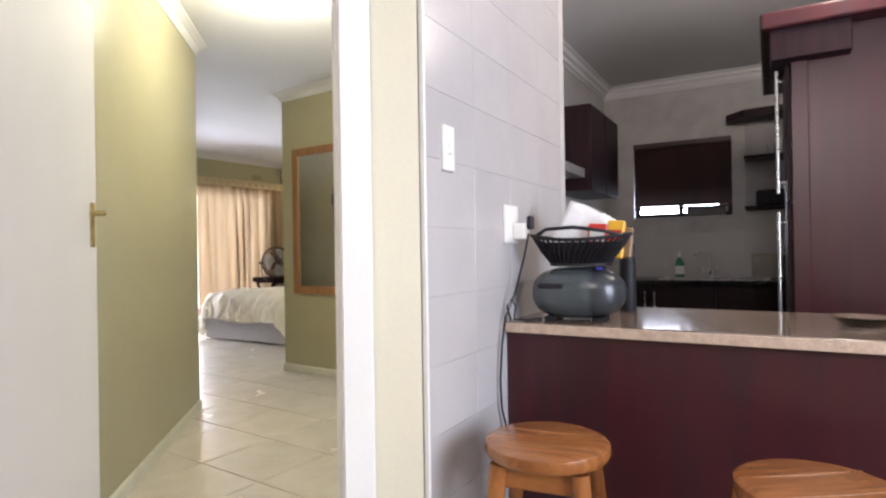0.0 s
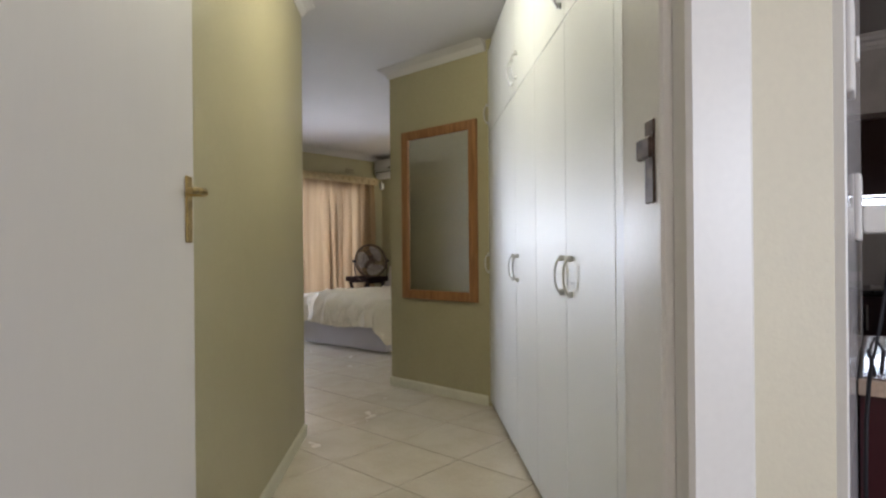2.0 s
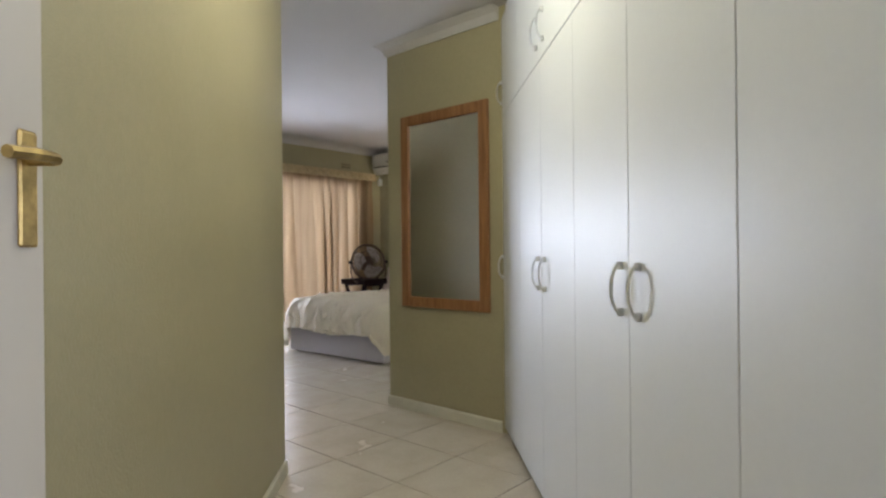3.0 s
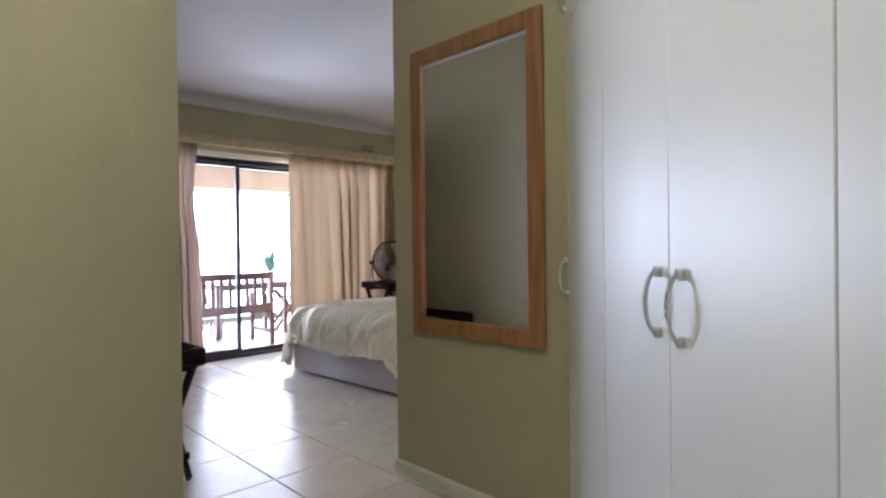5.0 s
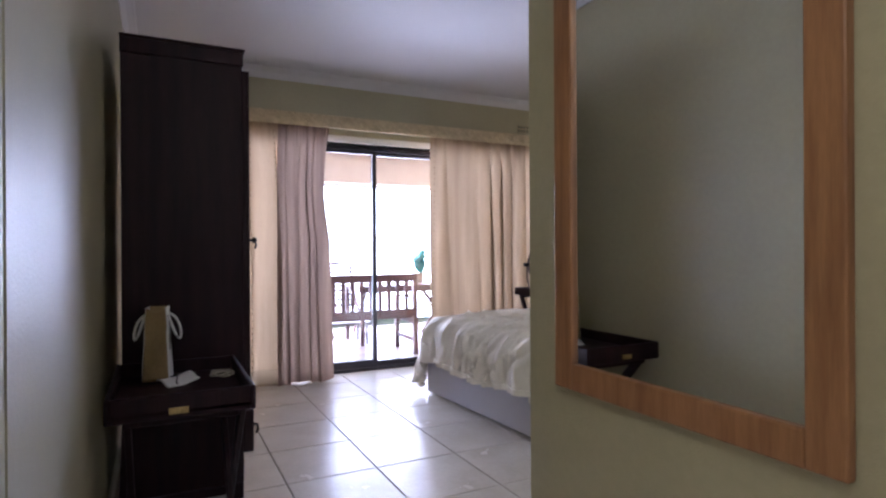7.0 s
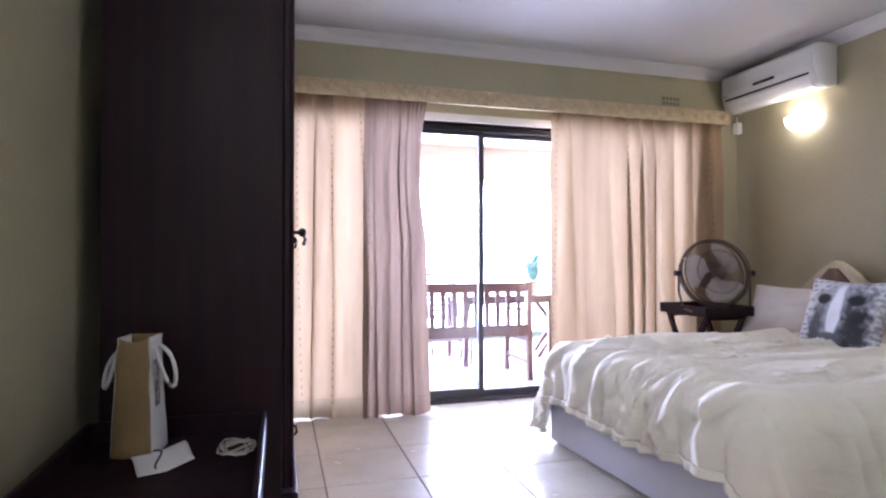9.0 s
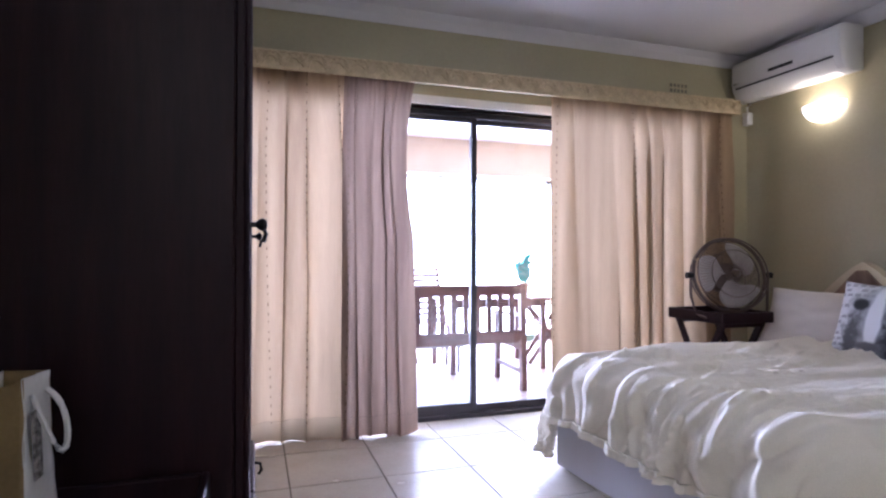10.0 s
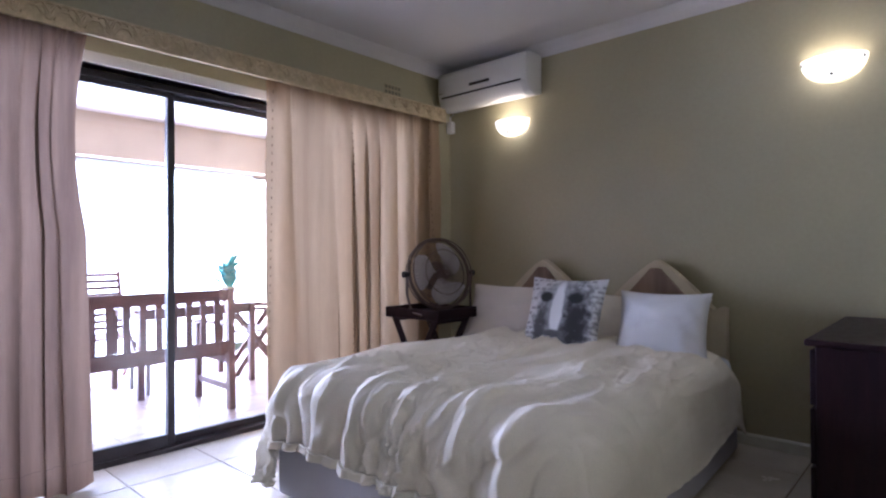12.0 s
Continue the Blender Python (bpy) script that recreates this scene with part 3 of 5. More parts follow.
# ---- chest of drawers ----
ch = thing("chest_of_drawers", pose(-4.635, 6.42, 0), "low dark mahogany chest of drawers against the wall", "chest of drawers")
bm = B()
box(bm, 0.02, 0.60, -0.50, 0.50, 0.05, 0.765, 0.004)
part("carcass", bm, DARKW, ch)
bm = B()
box(bm, -0.012, 0.62, -0.53, 0.53, 0.765, 0.79, 0.006, None, 2)
part("top", bm, DARKW, ch)
bm = B()
box(bm, 0.05, 0.58, -0.47, 0.47, 0.0, 0.05)
part("plinth", bm, DARKW, ch)
for k in range(3):
    for s in (-1, 1):
        bm = B()
        box(bm, 0.0, 0.02, s * 0.25 - 0.24, s * 0.25 + 0.24, 0.075 + k * 0.228, 0.29 + k * 0.228, 0.004)
        d = part("drawer", bm, DARKW, ch)
        bm = B()
        lathe(bm, [(0.007, 0), (0.007, 0.01), (0.015, 0.02), (0.012, 0.028), (0, 0.03)], 12, Matrix.Translation((0, s * 0.25, 0.18 + k * 0.228)) @ pose(0, 0, 0, 0, -90))
        part("knob", bm, BLACKM, d, "dark metal knob", 40)

# ---- bed ----
BEDM = pose(-5.80, 4.82, 0, 0, 0, 3.0)
bed = thing("bed", BEDM, "double bed with a lilac-white cloth base and a padded headboard", "bed")
bm = B()
box(bm, -0.765, 0.765, 0.0, 1.98, 0.015, 0.34, 0.012, None, 2)
part("base", bm, BASEC, bed, "lilac-white cloth covered bed base")
bm = B()
box(bm, -0.75, 0.75, 0.01, 1.97, 0.345, 0.535, 0.06, None, 4)
part("mattress", bm, WHITEC, bed, "white mattress", 50)
for sx in (-0.66, 0.66):
    for y in (0.1, 1.88):
        bm = B()
        rod(bm, (sx, y, 0), (sx, y, 0.016), 0.025)
        part("foot", bm, PLASTK, bed)
out = []
for k in range(49):
    u = k / 48
    x = -0.80 + 1.6 * u
    hump = 0.30 * max(0, 1 - (abs(abs(x) - 0.40) / 0.34) ** 1.25)
    out.append((x, 0.80 + hump + 0.03 * math.cos(x * 9) * (hump == 0)))
bm = B()
prism(bm, [(-0.80, 0.1), *[(x, z - 0.02) for x, z in out], (0.80, 0.1)][::-1], -0.04, 0.04, Matrix.Translation((-0.10, 2.06, 0)) @ pose(0, 0, 0, 90))
hb = part("headboard", bm, HEADC, bed, "cream padded headboard with two pointed humps")
for s in (-1, 1):
    bm = B()
    prism(bm, [(s * 0.40 - 0.22, 0.82), (s * 0.40 + 0.22, 0.82), (s * 0.40 + 0.03, 1.03), (s * 0.40 - 0.03, 1.03)], -0.012, 0.012, Matrix.Translation((-0.10, 2.015, 0)) @ pose(0, 0, 0, 90), 0.006)
    part("inset_panel", bm, CUR2, hb, "mauve grey padded inset")


def duvet():
    th = thing("duvet", BEDM, "rumpled cream linen duvet hanging over the foot and sides", "duvet")
    HW, L, TOP = 0.79, 1.78, 0.55

    def fn(u, v):
        # s across, t from head to foot, in cloth metres
        s = (u - 0.5) * 2 * (HW + 0.36) + 0.12 * max(0.0, u - 0.5) * 2
        head = min(1.0, max(0.0, (s - 0.30) / 0.25))
        t = v * (L + 0.36 + 0.17 * head) - 0.17 * head
        px, py = s, L - t
        calm = 1 - 0.85 * min(1.0, max(0.0, (s - 0.56) / 0.26))
        foot = min(1.0, max(0.0, (t - 0.2) / L))
        # long puffed folds from head to foot with tight creases between them
        sw = s + 0.12 * noise.noise(Vector((s * 1.3, t * 1.2, 3.0))) + 0.035 * noise.noise(Vector((s * 3.2, t * 3.6, 8.0)))

        def puff(per, sd, sharp):
            ph_ = sw * per + 0.55 * noise.noise(Vector((s * 1.5, t * 1.1, sd)))
            return (0.5 - 0.5 * math.cos(math.tau * ph_)) ** sharp * (0.6 + 0.75 * noise.noise(Vector((math.floor(ph_) * 3.7, t * 1.5, sd + 2))))

        def wrinkle(fs, ft, sd, width):
            k_ = 1 - width * abs(noise.noise(Vector((sw * fs + t * 0.6, t * ft - s * 0.5, sd))))
            return max(0.0, k_) ** 1.5
        patch = max(0.0, 0.6 + 1.1 * noise.noise(Vector((s * 2.2, t * 1.7, 21.0))))
        ridge = calm * (0.040 * puff(3.9, 2.0, 0.8) + (0.008 + 0.012 * foot) * puff(9.0, 6.0, 0.7))
        ridge += calm * patch * (0.75 + 0.5 * foot) * (0.018 * wrinkle(8, 1.7, 4.4, 5.5) + 0.016 * wrinkle(14, 3.2, 7.7, 5.0) + 0.007 * wrinkle(6, 6.0, 12.0, 5.0) + 0.006 * wrinkle(24, 8.0, 17.0, 4.2))
        ridge += 0.012 * noise.noise(Vector((s * 1.7, t * 1.5, 0.4)))
        r = 0.15
        ox = max(0.0, abs(s) - (HW - r))
        oy = max(0.0, t - (L - r + 0.06))
        o = (ox ** 3 + oy ** 3) ** (1 / 3)
        dirn = math.hypot(ox, oy)
        tilt = min(o / r, math.pi / 2)
        z = TOP + 0.04 + ridge * math.cos(tilt) - (min(0.10, 0.45 * max(0.0, 0.02 - t)) if s > 0.3 else 0.0)
        if o > 0:
            arc = r * math.pi / 2
            if o < arc:
                out_, dn = r * math.sin(o / r), r * (1 - math.cos(o / r))
            else:
                out_, dn = r + 0.05 * (o - arc), r + (o - arc)
            if dn > 0.36:
                dn = 0.36 + 0.13 * (1 - math.exp((0.36 - dn) / 0.13))
            q = s if oy > ox else t
            k = min(1, max(0, (o - 0.03) / 0.14))
            sway = q * 5.0 + 1.5 * noise.noise(Vector((s * 2.0, t * 2.2, 9))) + 0.5 * noise.noise(Vector((s * 6, t * 5, 19)))
            fold = calm * (0.030 * abs(math.sin(math.pi * sway)) ** 0.8 - 0.012)
            out_ += fold * k + 0.9 * ridge * math.sin(tilt)
            cx_, cy_ = (min(abs(s), HW - r) * (1 if s >= 0 else -1), L - min(t, L - r + 0.06))
            px = cx_ + out_ * (ox / dirn) * (1 if s >= 0 else -1)
            py = cy_ - out_ * (oy / dirn)
            both = min(1.0, min(ox, oy) / 0.12)
            z -= dn * (0.86 + (0.16 if s > 0 else 0.34) * both) - 0.015 * math.sin(s * 6 + t * 5) * k
        return Vector((px, py, max(z, 0.06)))

    bm = B()
    grid(bm, lambda u, v: fn(u, v * 0.982), 330, 334)
    ob = part("cover", bm, LINEN, th, "", 80)
    so = ob.modifiers.new("thickness", "SOLIDIFY")
    so.thickness, so.offset = 0.012, -1
    bm = B()
    grid(bm, lambda u, v: fn(u, 0.9822 + v * 0.0178) + Vector((0, -0.0008, 0)), 330, 6)
    hm = part("hem", bm, LINEN, th, "stitched double hem along the foot", 80)
    so = hm.modifiers.new("thickness", "SOLIDIFY")
    so.thickness, so.offset = 0.012, -1
    return th


duvet()


def pillow(name, m, w, h, t, material, label, seed, category="pillow"):
    """A stuffed cloth case with drawn-out corners; its face looks along -y, its foot lies at z 0."""
    th = thing(name, m, label, category, "pillows on the bed")
    rng = random.Random(seed)
    off = Vector((rng.uniform(0, 9), rng.uniform(0, 9), rng.uniform(0, 9)))

    def side(sg):
        def fn(u, v):
            a, b = u * 2 - 1, v * 2 - 1
            puff = max(0.0, (1 - abs(a) ** 2.6)) ** 0.55 * max(0.0, (1 - abs(b) ** 2.6)) ** 0.55
            pinch = 1 - 0.075 * (1 - abs(b) ** 2) * abs(a)
            pinch2 = 1 - 0.085 * (1 - abs(a) ** 2) * abs(b)
            wr = 0.010 * noise.noise(Vector((a * 2.6, b * 2.6, sg)) + off) + 0.006 * noise.noise(Vector((a * 6, b * 4, sg)) + off)
            return Vector((a * w / 2 * pinch, sg * (t / 2 * puff + wr * min(1, puff * 2)), h / 2 + b * h / 2 * pinch2))
        return fn
    bm = B()
    grid(bm, side(-1), 26, 26), grid(bm, side(1), 26, 26)
    bmesh.ops.remove_doubles(bm, verts=bm.verts, dist=0.0015)
    part("case", bm, material, th, "", 80)
    return th


def print_cloth():
    """Off-white cotton with a grey print: rows of short bars, dark blots and a pale band."""
    m = cloth("printed_cotton", (0.70, 0.70, 0.71), 0.05)
    n, l = m.node_tree.nodes, m.node_tree.links
    b = n["Principled BSDF"]
    base = b.inputs["Base Color"].links[0].from_socket
    tc = n.new("ShaderNodeTexCoord")
    sep = n.new("ShaderNodeSeparateXYZ")
    l.new(tc.outputs["Object"], sep.inputs[0])

    def op(kind, a, c=None, d=None):
        k = n.new("ShaderNodeMath")
        k.operation = kind
        for i, s in enumerate((a, c, d)):
            if s is None:
                continue
            if isinstance(s, (int, float)):
                k.inputs[i].default_value = s
            else:
                l.new(s, k.inputs[i])
        return k.outputs[0]

    x, z = sep.outputs[0], sep.outputs[2]

    def blob(cx_, cz_, rx_, rz_, soft=0.25, rough_=0.5):
        nz = n.new("ShaderNodeTexNoise")
        nz.inputs["Scale"].default_value, nz.inputs["Detail"].default_value = 26, 5
        l.new(tc.outputs["Object"], nz.inputs[0])
        dx, dz = op("DIVIDE", op("SUBTRACT", x, cx_), rx_), op("DIVIDE", op("SUBTRACT", z, cz_), rz_)
        r = op("SQRT", op("ADD", op("MULTIPLY", dx, dx), op("MULTIPLY", dz, dz)))
        r = op("ADD", r, op("MULTIPLY", op("SUBTRACT", nz.outputs[0], 0.5), rough_))
        k = n.new("ShaderNodeMapRange")
        k.inputs[1].default_value, k.inputs[2].default_value, k.inputs[3].default_value, k.inputs[4].default_value = 1 - soft, 1 + soft, 1, 0
        l.new(r, k.inputs[0])
        return k.outputs[0]

    def over(col, fac, rgb):
        k = n.new("ShaderNodeMixRGB")
        l.new(fac, k.inputs[0]), l.new(col, k.inputs[1])
        k.inputs[2].default_value = (*rgb, 1)
        return k.outputs[0]

    bars = n.new("ShaderNodeTexBrick")
    bars.inputs["Scale"].default_value = 9
    bars.inputs["Mortar Size"].default_value, bars.inputs["Brick Width"].default_value, bars.inputs["Row Height"].default_value = 0.07, 0.42, 0.28
    vec = n.new("ShaderNodeCombineXYZ")
    l.new(x, vec.inputs[0]), l.new(z, vec.inputs[1]), l.new(vec.outputs[0], bars.inputs[0])
    bars.inputs["Color1"].default_value, bars.inputs["Color2"].default_value, bars.inputs["Mortar"].default_value = (1, 1, 1, 1), (0.3, 0.3, 0.3, 1), (0, 0, 0, 1)
    cut = op("GREATER_THAN", bars.outputs[0], 0.5)
    col = over(base, op("MULTIPLY", cut, 0.62), (0.16, 0.16, 0.17))
    col = over(col, blob(0.03, 0.22, 0.18, 0.27, 0.3, 1.2), (0.33, 0.33, 0.34))
    col = over(col, blob(0.12, 0.17, 0.09, 0.20, 0.5, 2.4), (0.05, 0.048, 0.05))
    col = over(col, blob(-0.12, 0.14, 0.05, 0.14, 0.5, 2.4), (0.10, 0.098, 0.10))
    col = over(col, blob(-0.01, 0.27, 0.042, 0.17, 0.15, 0.4), (0.74, 0.74, 0.74))
    col = over(col, blob(-0.10, 0.335, 0.045, 0.032, 0.2, 0.4), (0.03, 0.03, 0.03))
    col = over(col, blob(0.10, 0.335, 0.05, 0.034, 0.2, 0.4), (0.03, 0.03, 0.03))
    col = over(col, blob(-0.015, 0.115, 0.065, 0.022, 0.25, 0.5), (0.12, 0.115, 0.12))
    l.new(col, b.inputs["Base Color"])
    return m


PRINT = print_cloth()


def bedpose(x, y, z, rx, rz=0):
    return BEDM @ pose(x, y, z, rx, 0, rz)


pillow("pillow", bedpose(-0.61, 1.72, 0.525, -26, 4), 0.74, 0.42, 0.17, PINKC, "cream white pillow leaning on the headboard", 1)
pillow("pillow", bedpose(0.26, 1.82, 0.53, -24, -2), 0.76, 0.36, 0.16, LINEN, "cream pillow leaning on the headboard behind the white one", 2)
pillow("cushion", bedpose(-0.10, 1.46, 0.525, -20, -5), 0.53, 0.48, 0.13, PRINT, "square cushion with a grey and white blotched print", 3, "cushion")
pillow("pillow", bedpose(0.46, 1.58, 0.535, -22, 4), 0.50, 0.40, 0.16, WHITEC, "square white cushion leaning on the pillows", 4)

# ---- fan on the bedside tray ----
FANG = mat("brown_grey_wire", (0.11, 0.075, 0.06), 0.5, 0.2)
FANB = mat("dull_grey_blade", (0.52, 0.47, 0.45), 0.5, vary=0.05)
fan = thing("floor_fan", pose(-6.95, 6.32, 0.700, 0, 0, 76), "round metal fan with a wire grille standing on the tray", "fan")
FM = Matrix.Translation((0, 0, 0.285)) @ pose(0, 0, 0, 78)
bm = B()
for z in (-0.05, 0.05):
    for r in (0.245, 0.16):
        tube(bm, [FM @ Vector((r * math.cos(a * math.tau / 40), r * math.sin(a * math.tau / 40), z * (1 if r > 0.2 else 1.5))) for a in range(40)], 0.003 if r < 0.2 else 0.005, 6, True)
    for k in range(72):
        c, s = math.cos(k * math.tau / 72), math.sin(k * math.tau / 72)
        tube(bm, [FM @ Vector((0.03 * c, 0.03 * s, z * 1.6)), FM @ Vector((0.16 * c, 0.16 * s, z * 1.5)), FM @ Vector((0.245 * c, 0.245 * s, z))], 0.0016, 4)
part("grille", bm, FANG, fan, "brown-grey wire grille", 60)
bm = B()
tube(bm, [FM @ Vector((0.25 * math.cos(a * math.tau / 48), 0.25 * math.sin(a * math.tau / 48), 0)) for a in range(48)], 0.012, 8, True)
part("rim", bm, FANG, fan, "", 60)
for k in range(3):
    bm = B()

    def blade(u, v):
        a = radians(120 * k + 28 + 30 * u + 92 * (v - 0.5) * (0.35 + 0.65 * math.sin(u * 2.5)))
        r = 0.035 + 0.185 * u
        return FM @ Vector((r * math.cos(a), r * math.sin(a), 0.022 * (v - 0.5) * 2))
    grid(bm, blade, 10, 10)
    bl = part("blade", bm, FANB, fan, "dull aluminium blade", 60)
    so = bl.modifiers.new("thickness", "SOLIDIFY")
    so.thickness = 0.002
bm = B()
lathe(bm, [(0.0, -0.03), (0.095, -0.04), (0.098, -0.12), (0.05, -0.15), (0.0, -0.152)], 20, FM)
part("motor", bm, FANG, fan, "", 40)
part("hub", lathe(B(), [(0.0, 0.088), (0.024, 0.086), (0.03, 0.07), (0.03, 0.0)], 20, FM), FANG, fan, "brown hub cap", 40)
bm = B()
tube(bm, [(-0.268, 0, 0.285), (-0.27, 0.0, 0.15), (-0.25, -0.03, 0.03), (-0.24, -0.13, 0.012), (0.24, -0.13, 0.012), (0.25, -0.03, 0.03), (0.27, 0, 0.15), (0.268, 0, 0.285)], 0.010)
tube(bm, [(-0.25, -0.03, 0.03), (-0.24, 0.12, 0.012), (0.24, 0.12, 0.012), (0.25, -0.03, 0.03)], 0.010)
part("stand", bm, FANG, fan, "brown tubular metal stand", 60)
bm = B()
rod(bm, (0.255, 0, 0.285), (0.30, 0, 0.285), 0.018, 0.022, 10)
part("knob", bm, PLASTK, fan, "", 40)
part("knob", rod(B(), (-0.255, 0, 0.285), (-0.30, 0, 0.285), 0.018, 0.022, 10), PLASTK, fan, "", 40)

# ---- air conditioner ----
ac = thing("air_conditioner", pose(-6.955, HEADY, 2.305), "white split air conditioner high on the wall", "air conditioner")
AW = 0.435
prof = [(0.0, 0.02), (0.0, 0.31), (-0.15, 0.31), (-0.195, 0.30), (-0.212, 0.27), (-0.215, 0.16), (-0.205, 0.085), (-0.165, 0.02), (-0.10, 0.0)]
bm = B()
prism(bm, [(y, z) for y, z in prof], -AW, AW, pose(0, 0, 0, 90, 0, 90), 0.006)
part("body", bm, PLASTW, ac, "", 50)
bm = B()
box(bm, -AW + 0.04, AW - 0.05, -0.2125, -0.205, 0.092, 0.104, 0.001)
part("outlet_slot", bm, PLASTK, ac, "dark outlet slot")
bm = B()
box(bm, -0.10, 0.10, -0.2175, -0.212, 0.145, 0.166, 0.001)
part("display", bm, PLASTK, ac, "dark display strip")
bm = B()
prism(bm, [(-0.11, 0.004), (-0.168, 0.018), (-0.204, 0.082), (-0.207, 0.081), (-0.171, 0.013), (-0.11, -0.003)], -AW + 0.05, AW - 0.05, pose(0, 0, 0, 90, 0, 90))
part("louvre", bm, PLASTW, ac, "", 50)
bm = B()
box(bm, -0.43, -0.36, -0.2175, -0.213, 0.13, 0.137)
part("badge", bm, STEEL, ac, "small grey badge")
bm = B()
box(bm, -7.445, -7.385, HEADY - 0.05, HEADY, 2.15, 2.25, 0.010, None, 2)
tube(bm, [(-7.415, HEADY - 0.025, 2.25), (-7.415, HEADY - 0.03, 2.29), (-7.385, HEADY - 0.02, 2.315)], 0.006)
tagged(part("motion_sensor", bm, PLASTW), "small white alarm sensor in the room corner", "sensor")
# the slots' shade is painted: darker pads on the plate, no openings
SLOT = mat("slot_shade_tone", (0.20, 0.18, 0.13), 0.8)
vent = thing("air_vent", pose(SLX, 6.33, 2.395), "small painted air brick in the wall", "vent")
bm = B()
box(bm, 0, 0.006, -0.085, 0.085, -0.045, 0.045, 0.002)
part("plate", bm, PAINT, vent)
for k in range(5):
    for z in (-0.02, 0.02):
        bm = B()
        box(bm, 0.004, 0.0075, -0.068 + k * 0.034 - 0.011, -0.068 + k * 0.034 + 0.011, z - 0.013, z + 0.013)
        part("slot", bm, SLOT, vent, "darker pad painted as a shaded slot")


# ---- wall lights ----
def wall_light(x):
    th = thing("wall_light", pose(x, HEADY, 2.105), "lit half-bowl wall light of frosted glass", "wall light", "wall lights over the bed")
    bm = B()
    W, Dp, Hh = 0.152, 0.115, 0.12

    def fn(u, v):
        a = math.pi * u
        r = math.sin(v * math.pi / 2) ** 0.75
        return Vector((W * r * math.cos(a), -0.012 - Dp * r * math.sin(a), 0.055 - Hh + Hh * (1 - math.cos(v * math.pi / 2)) ** 0.9))
    grid(bm, fn, 26, 14)
    sh = part("shade", bm, SHADE, th, "lit frosted glass half bowl", 80)
    sh.visible_shadow = False
    for a in (20, 90, 160):
        bm = B()
        c, s = math.cos(radians(a)), math.sin(radians(a))
        r = 0.62 if a == 90 else 0.96
        zz = 0.055 - Hh * (0.80 if a == 90 else 0.18)
        lathe(bm, [(0.009, -0.004), (0.009, 0.004), (0.0, 0.008)], 10, Matrix.Translation((W * r * c, -0.014 - Dp * r * s, zz)) @ pose(0, 0, 0, 90, 0, a - 90))
        part("clip", bm, BLACKM, th, "dark metal clip")
    bm = B()
    box(bm, -0.07, 0.07, -0.012, 0.0, -0.05, 0.05, 0.003)
    part("back_plate", bm, PLASTW, th)
    lamp("wall_light_bulb", "POINT", 1.7, (1, 0.84, 0.56), pose(x, HEADY - 0.06, 2.125), 0.03)


wall_light(-6.775)
wall_light(-4.69)

# ---- passage ceiling light ----
cl = thing("ceiling_light", pose(-2.2, 2.4, H), "round lit glass ceiling light", "ceiling light")
bm = B()
lathe(bm, [(0.0, -0.10), (0.08, -0.09), (0.13, -0.055), (0.14, -0.02)], 32)
sh = part("diffuser", bm, BULB, cl, "lit frosted glass bowl", 60)
sh.visible_shadow = False
bm = B()
lathe(bm, [(0.15, -0.022), (0.155, -0.012), (0.15, 0.0), (0.0, 0.0)], 32)
part("rim", bm, STEEL, cl, "", 40)

# ---- things on the tray beside the wardrobe ----
KRAFT = mat("brown_kraft_paper", (0.27, 0.185, 0.075), 0.7, vary=0.08, scale=8, bump=0.15, bump_scale=30)
PAPER = mat("white_paper", (0.70, 0.69, 0.68), 0.6, vary=0.04, scale=10, bump=0.2, bump_scale=14)
TZ = 0.622
bag = thing("gift_bag", pose(-5.045, 2.868, TZ, 0, 0, -10), "tall paper gift bag with brown sides and white ribbon handles", "paper bag")
w0, d0, h0 = 0.041, 0.038, 0.293      # half width and depth at the mouth, height


def bag_face(corner_a, corner_b, out, lower):
    """One paper side between two plan corners, flared to the foot, its mouth edge a little uneven."""
    def fn(u, v):
        x = corner_a[0] + (corner_b[0] - corner_a[0]) * u
        y = corner_a[1] + (corner_b[1] - corner_a[1]) * u
        k = 1 + 0.28 * (1 - v) ** 1.4
        dent = 0.006 * math.sin(math.pi * u) * math.sin(3 * v + 1) + 0.004 * noise.noise(Vector((u * 3, v * 5, corner_a[0] * 40)))
        return Vector((x * k + out[0] * dent, y * k + out[1] * dent, h0 * v - lower * v ** 6 * math.sin(math.pi * u)))
    return grid(B(), fn, 10, 18)


for nm, ca, cb_, out, mt, lb, lower in (("side_panel", (w0, -d0), (w0, d0), (1, 0), KRAFT, "", 0.012), ("side_panel", (-w0, d0), (-w0, -d0), (-1, 0), KRAFT, "", 0.0), ("face", (w0, d0), (-w0, d0), (0, 1), PAPER, "white printed paper face", 0.0), ("face", (-w0, -d0), (w0, -d0), (0, -1), PAPER, "white printed paper face", 0.0)):
    fo = part(nm, bag_face(ca, cb_, out, lower), mt, bag, lb, 60)
    so = fo.modifiers.new("thickness", "SOLIDIFY")
    so.thickness, so.offset = 0.0015, 0
for s in (-1, 1):
    pts = [(-0.022 + 0.044 * t, s * (d0 + 0.004 + 0.045 * math.sin(t * 3.14)), h0 - 0.03 - 0.085 * math.sin(t * 3.14) + 0.03 * math.sin(t * 6.28)) for t in [i / 14 for i in range(15)]]
    part("ribbon_handle", tube(B(), pts, 0.0055, 6), PAPER, bag, "white ribbon handle", 60)
part("printed_motif", box(B(), -0.012, 0.014, d0 + 0.0095, d0 + 0.0125, 0.12, 0.24, 0.001, pose(0, 0, 0, 0, 6)), mat("grey_print", (0.36, 0.34, 0.33), 0.7, vary=0.3, scale=60), bag, "faded grey print")
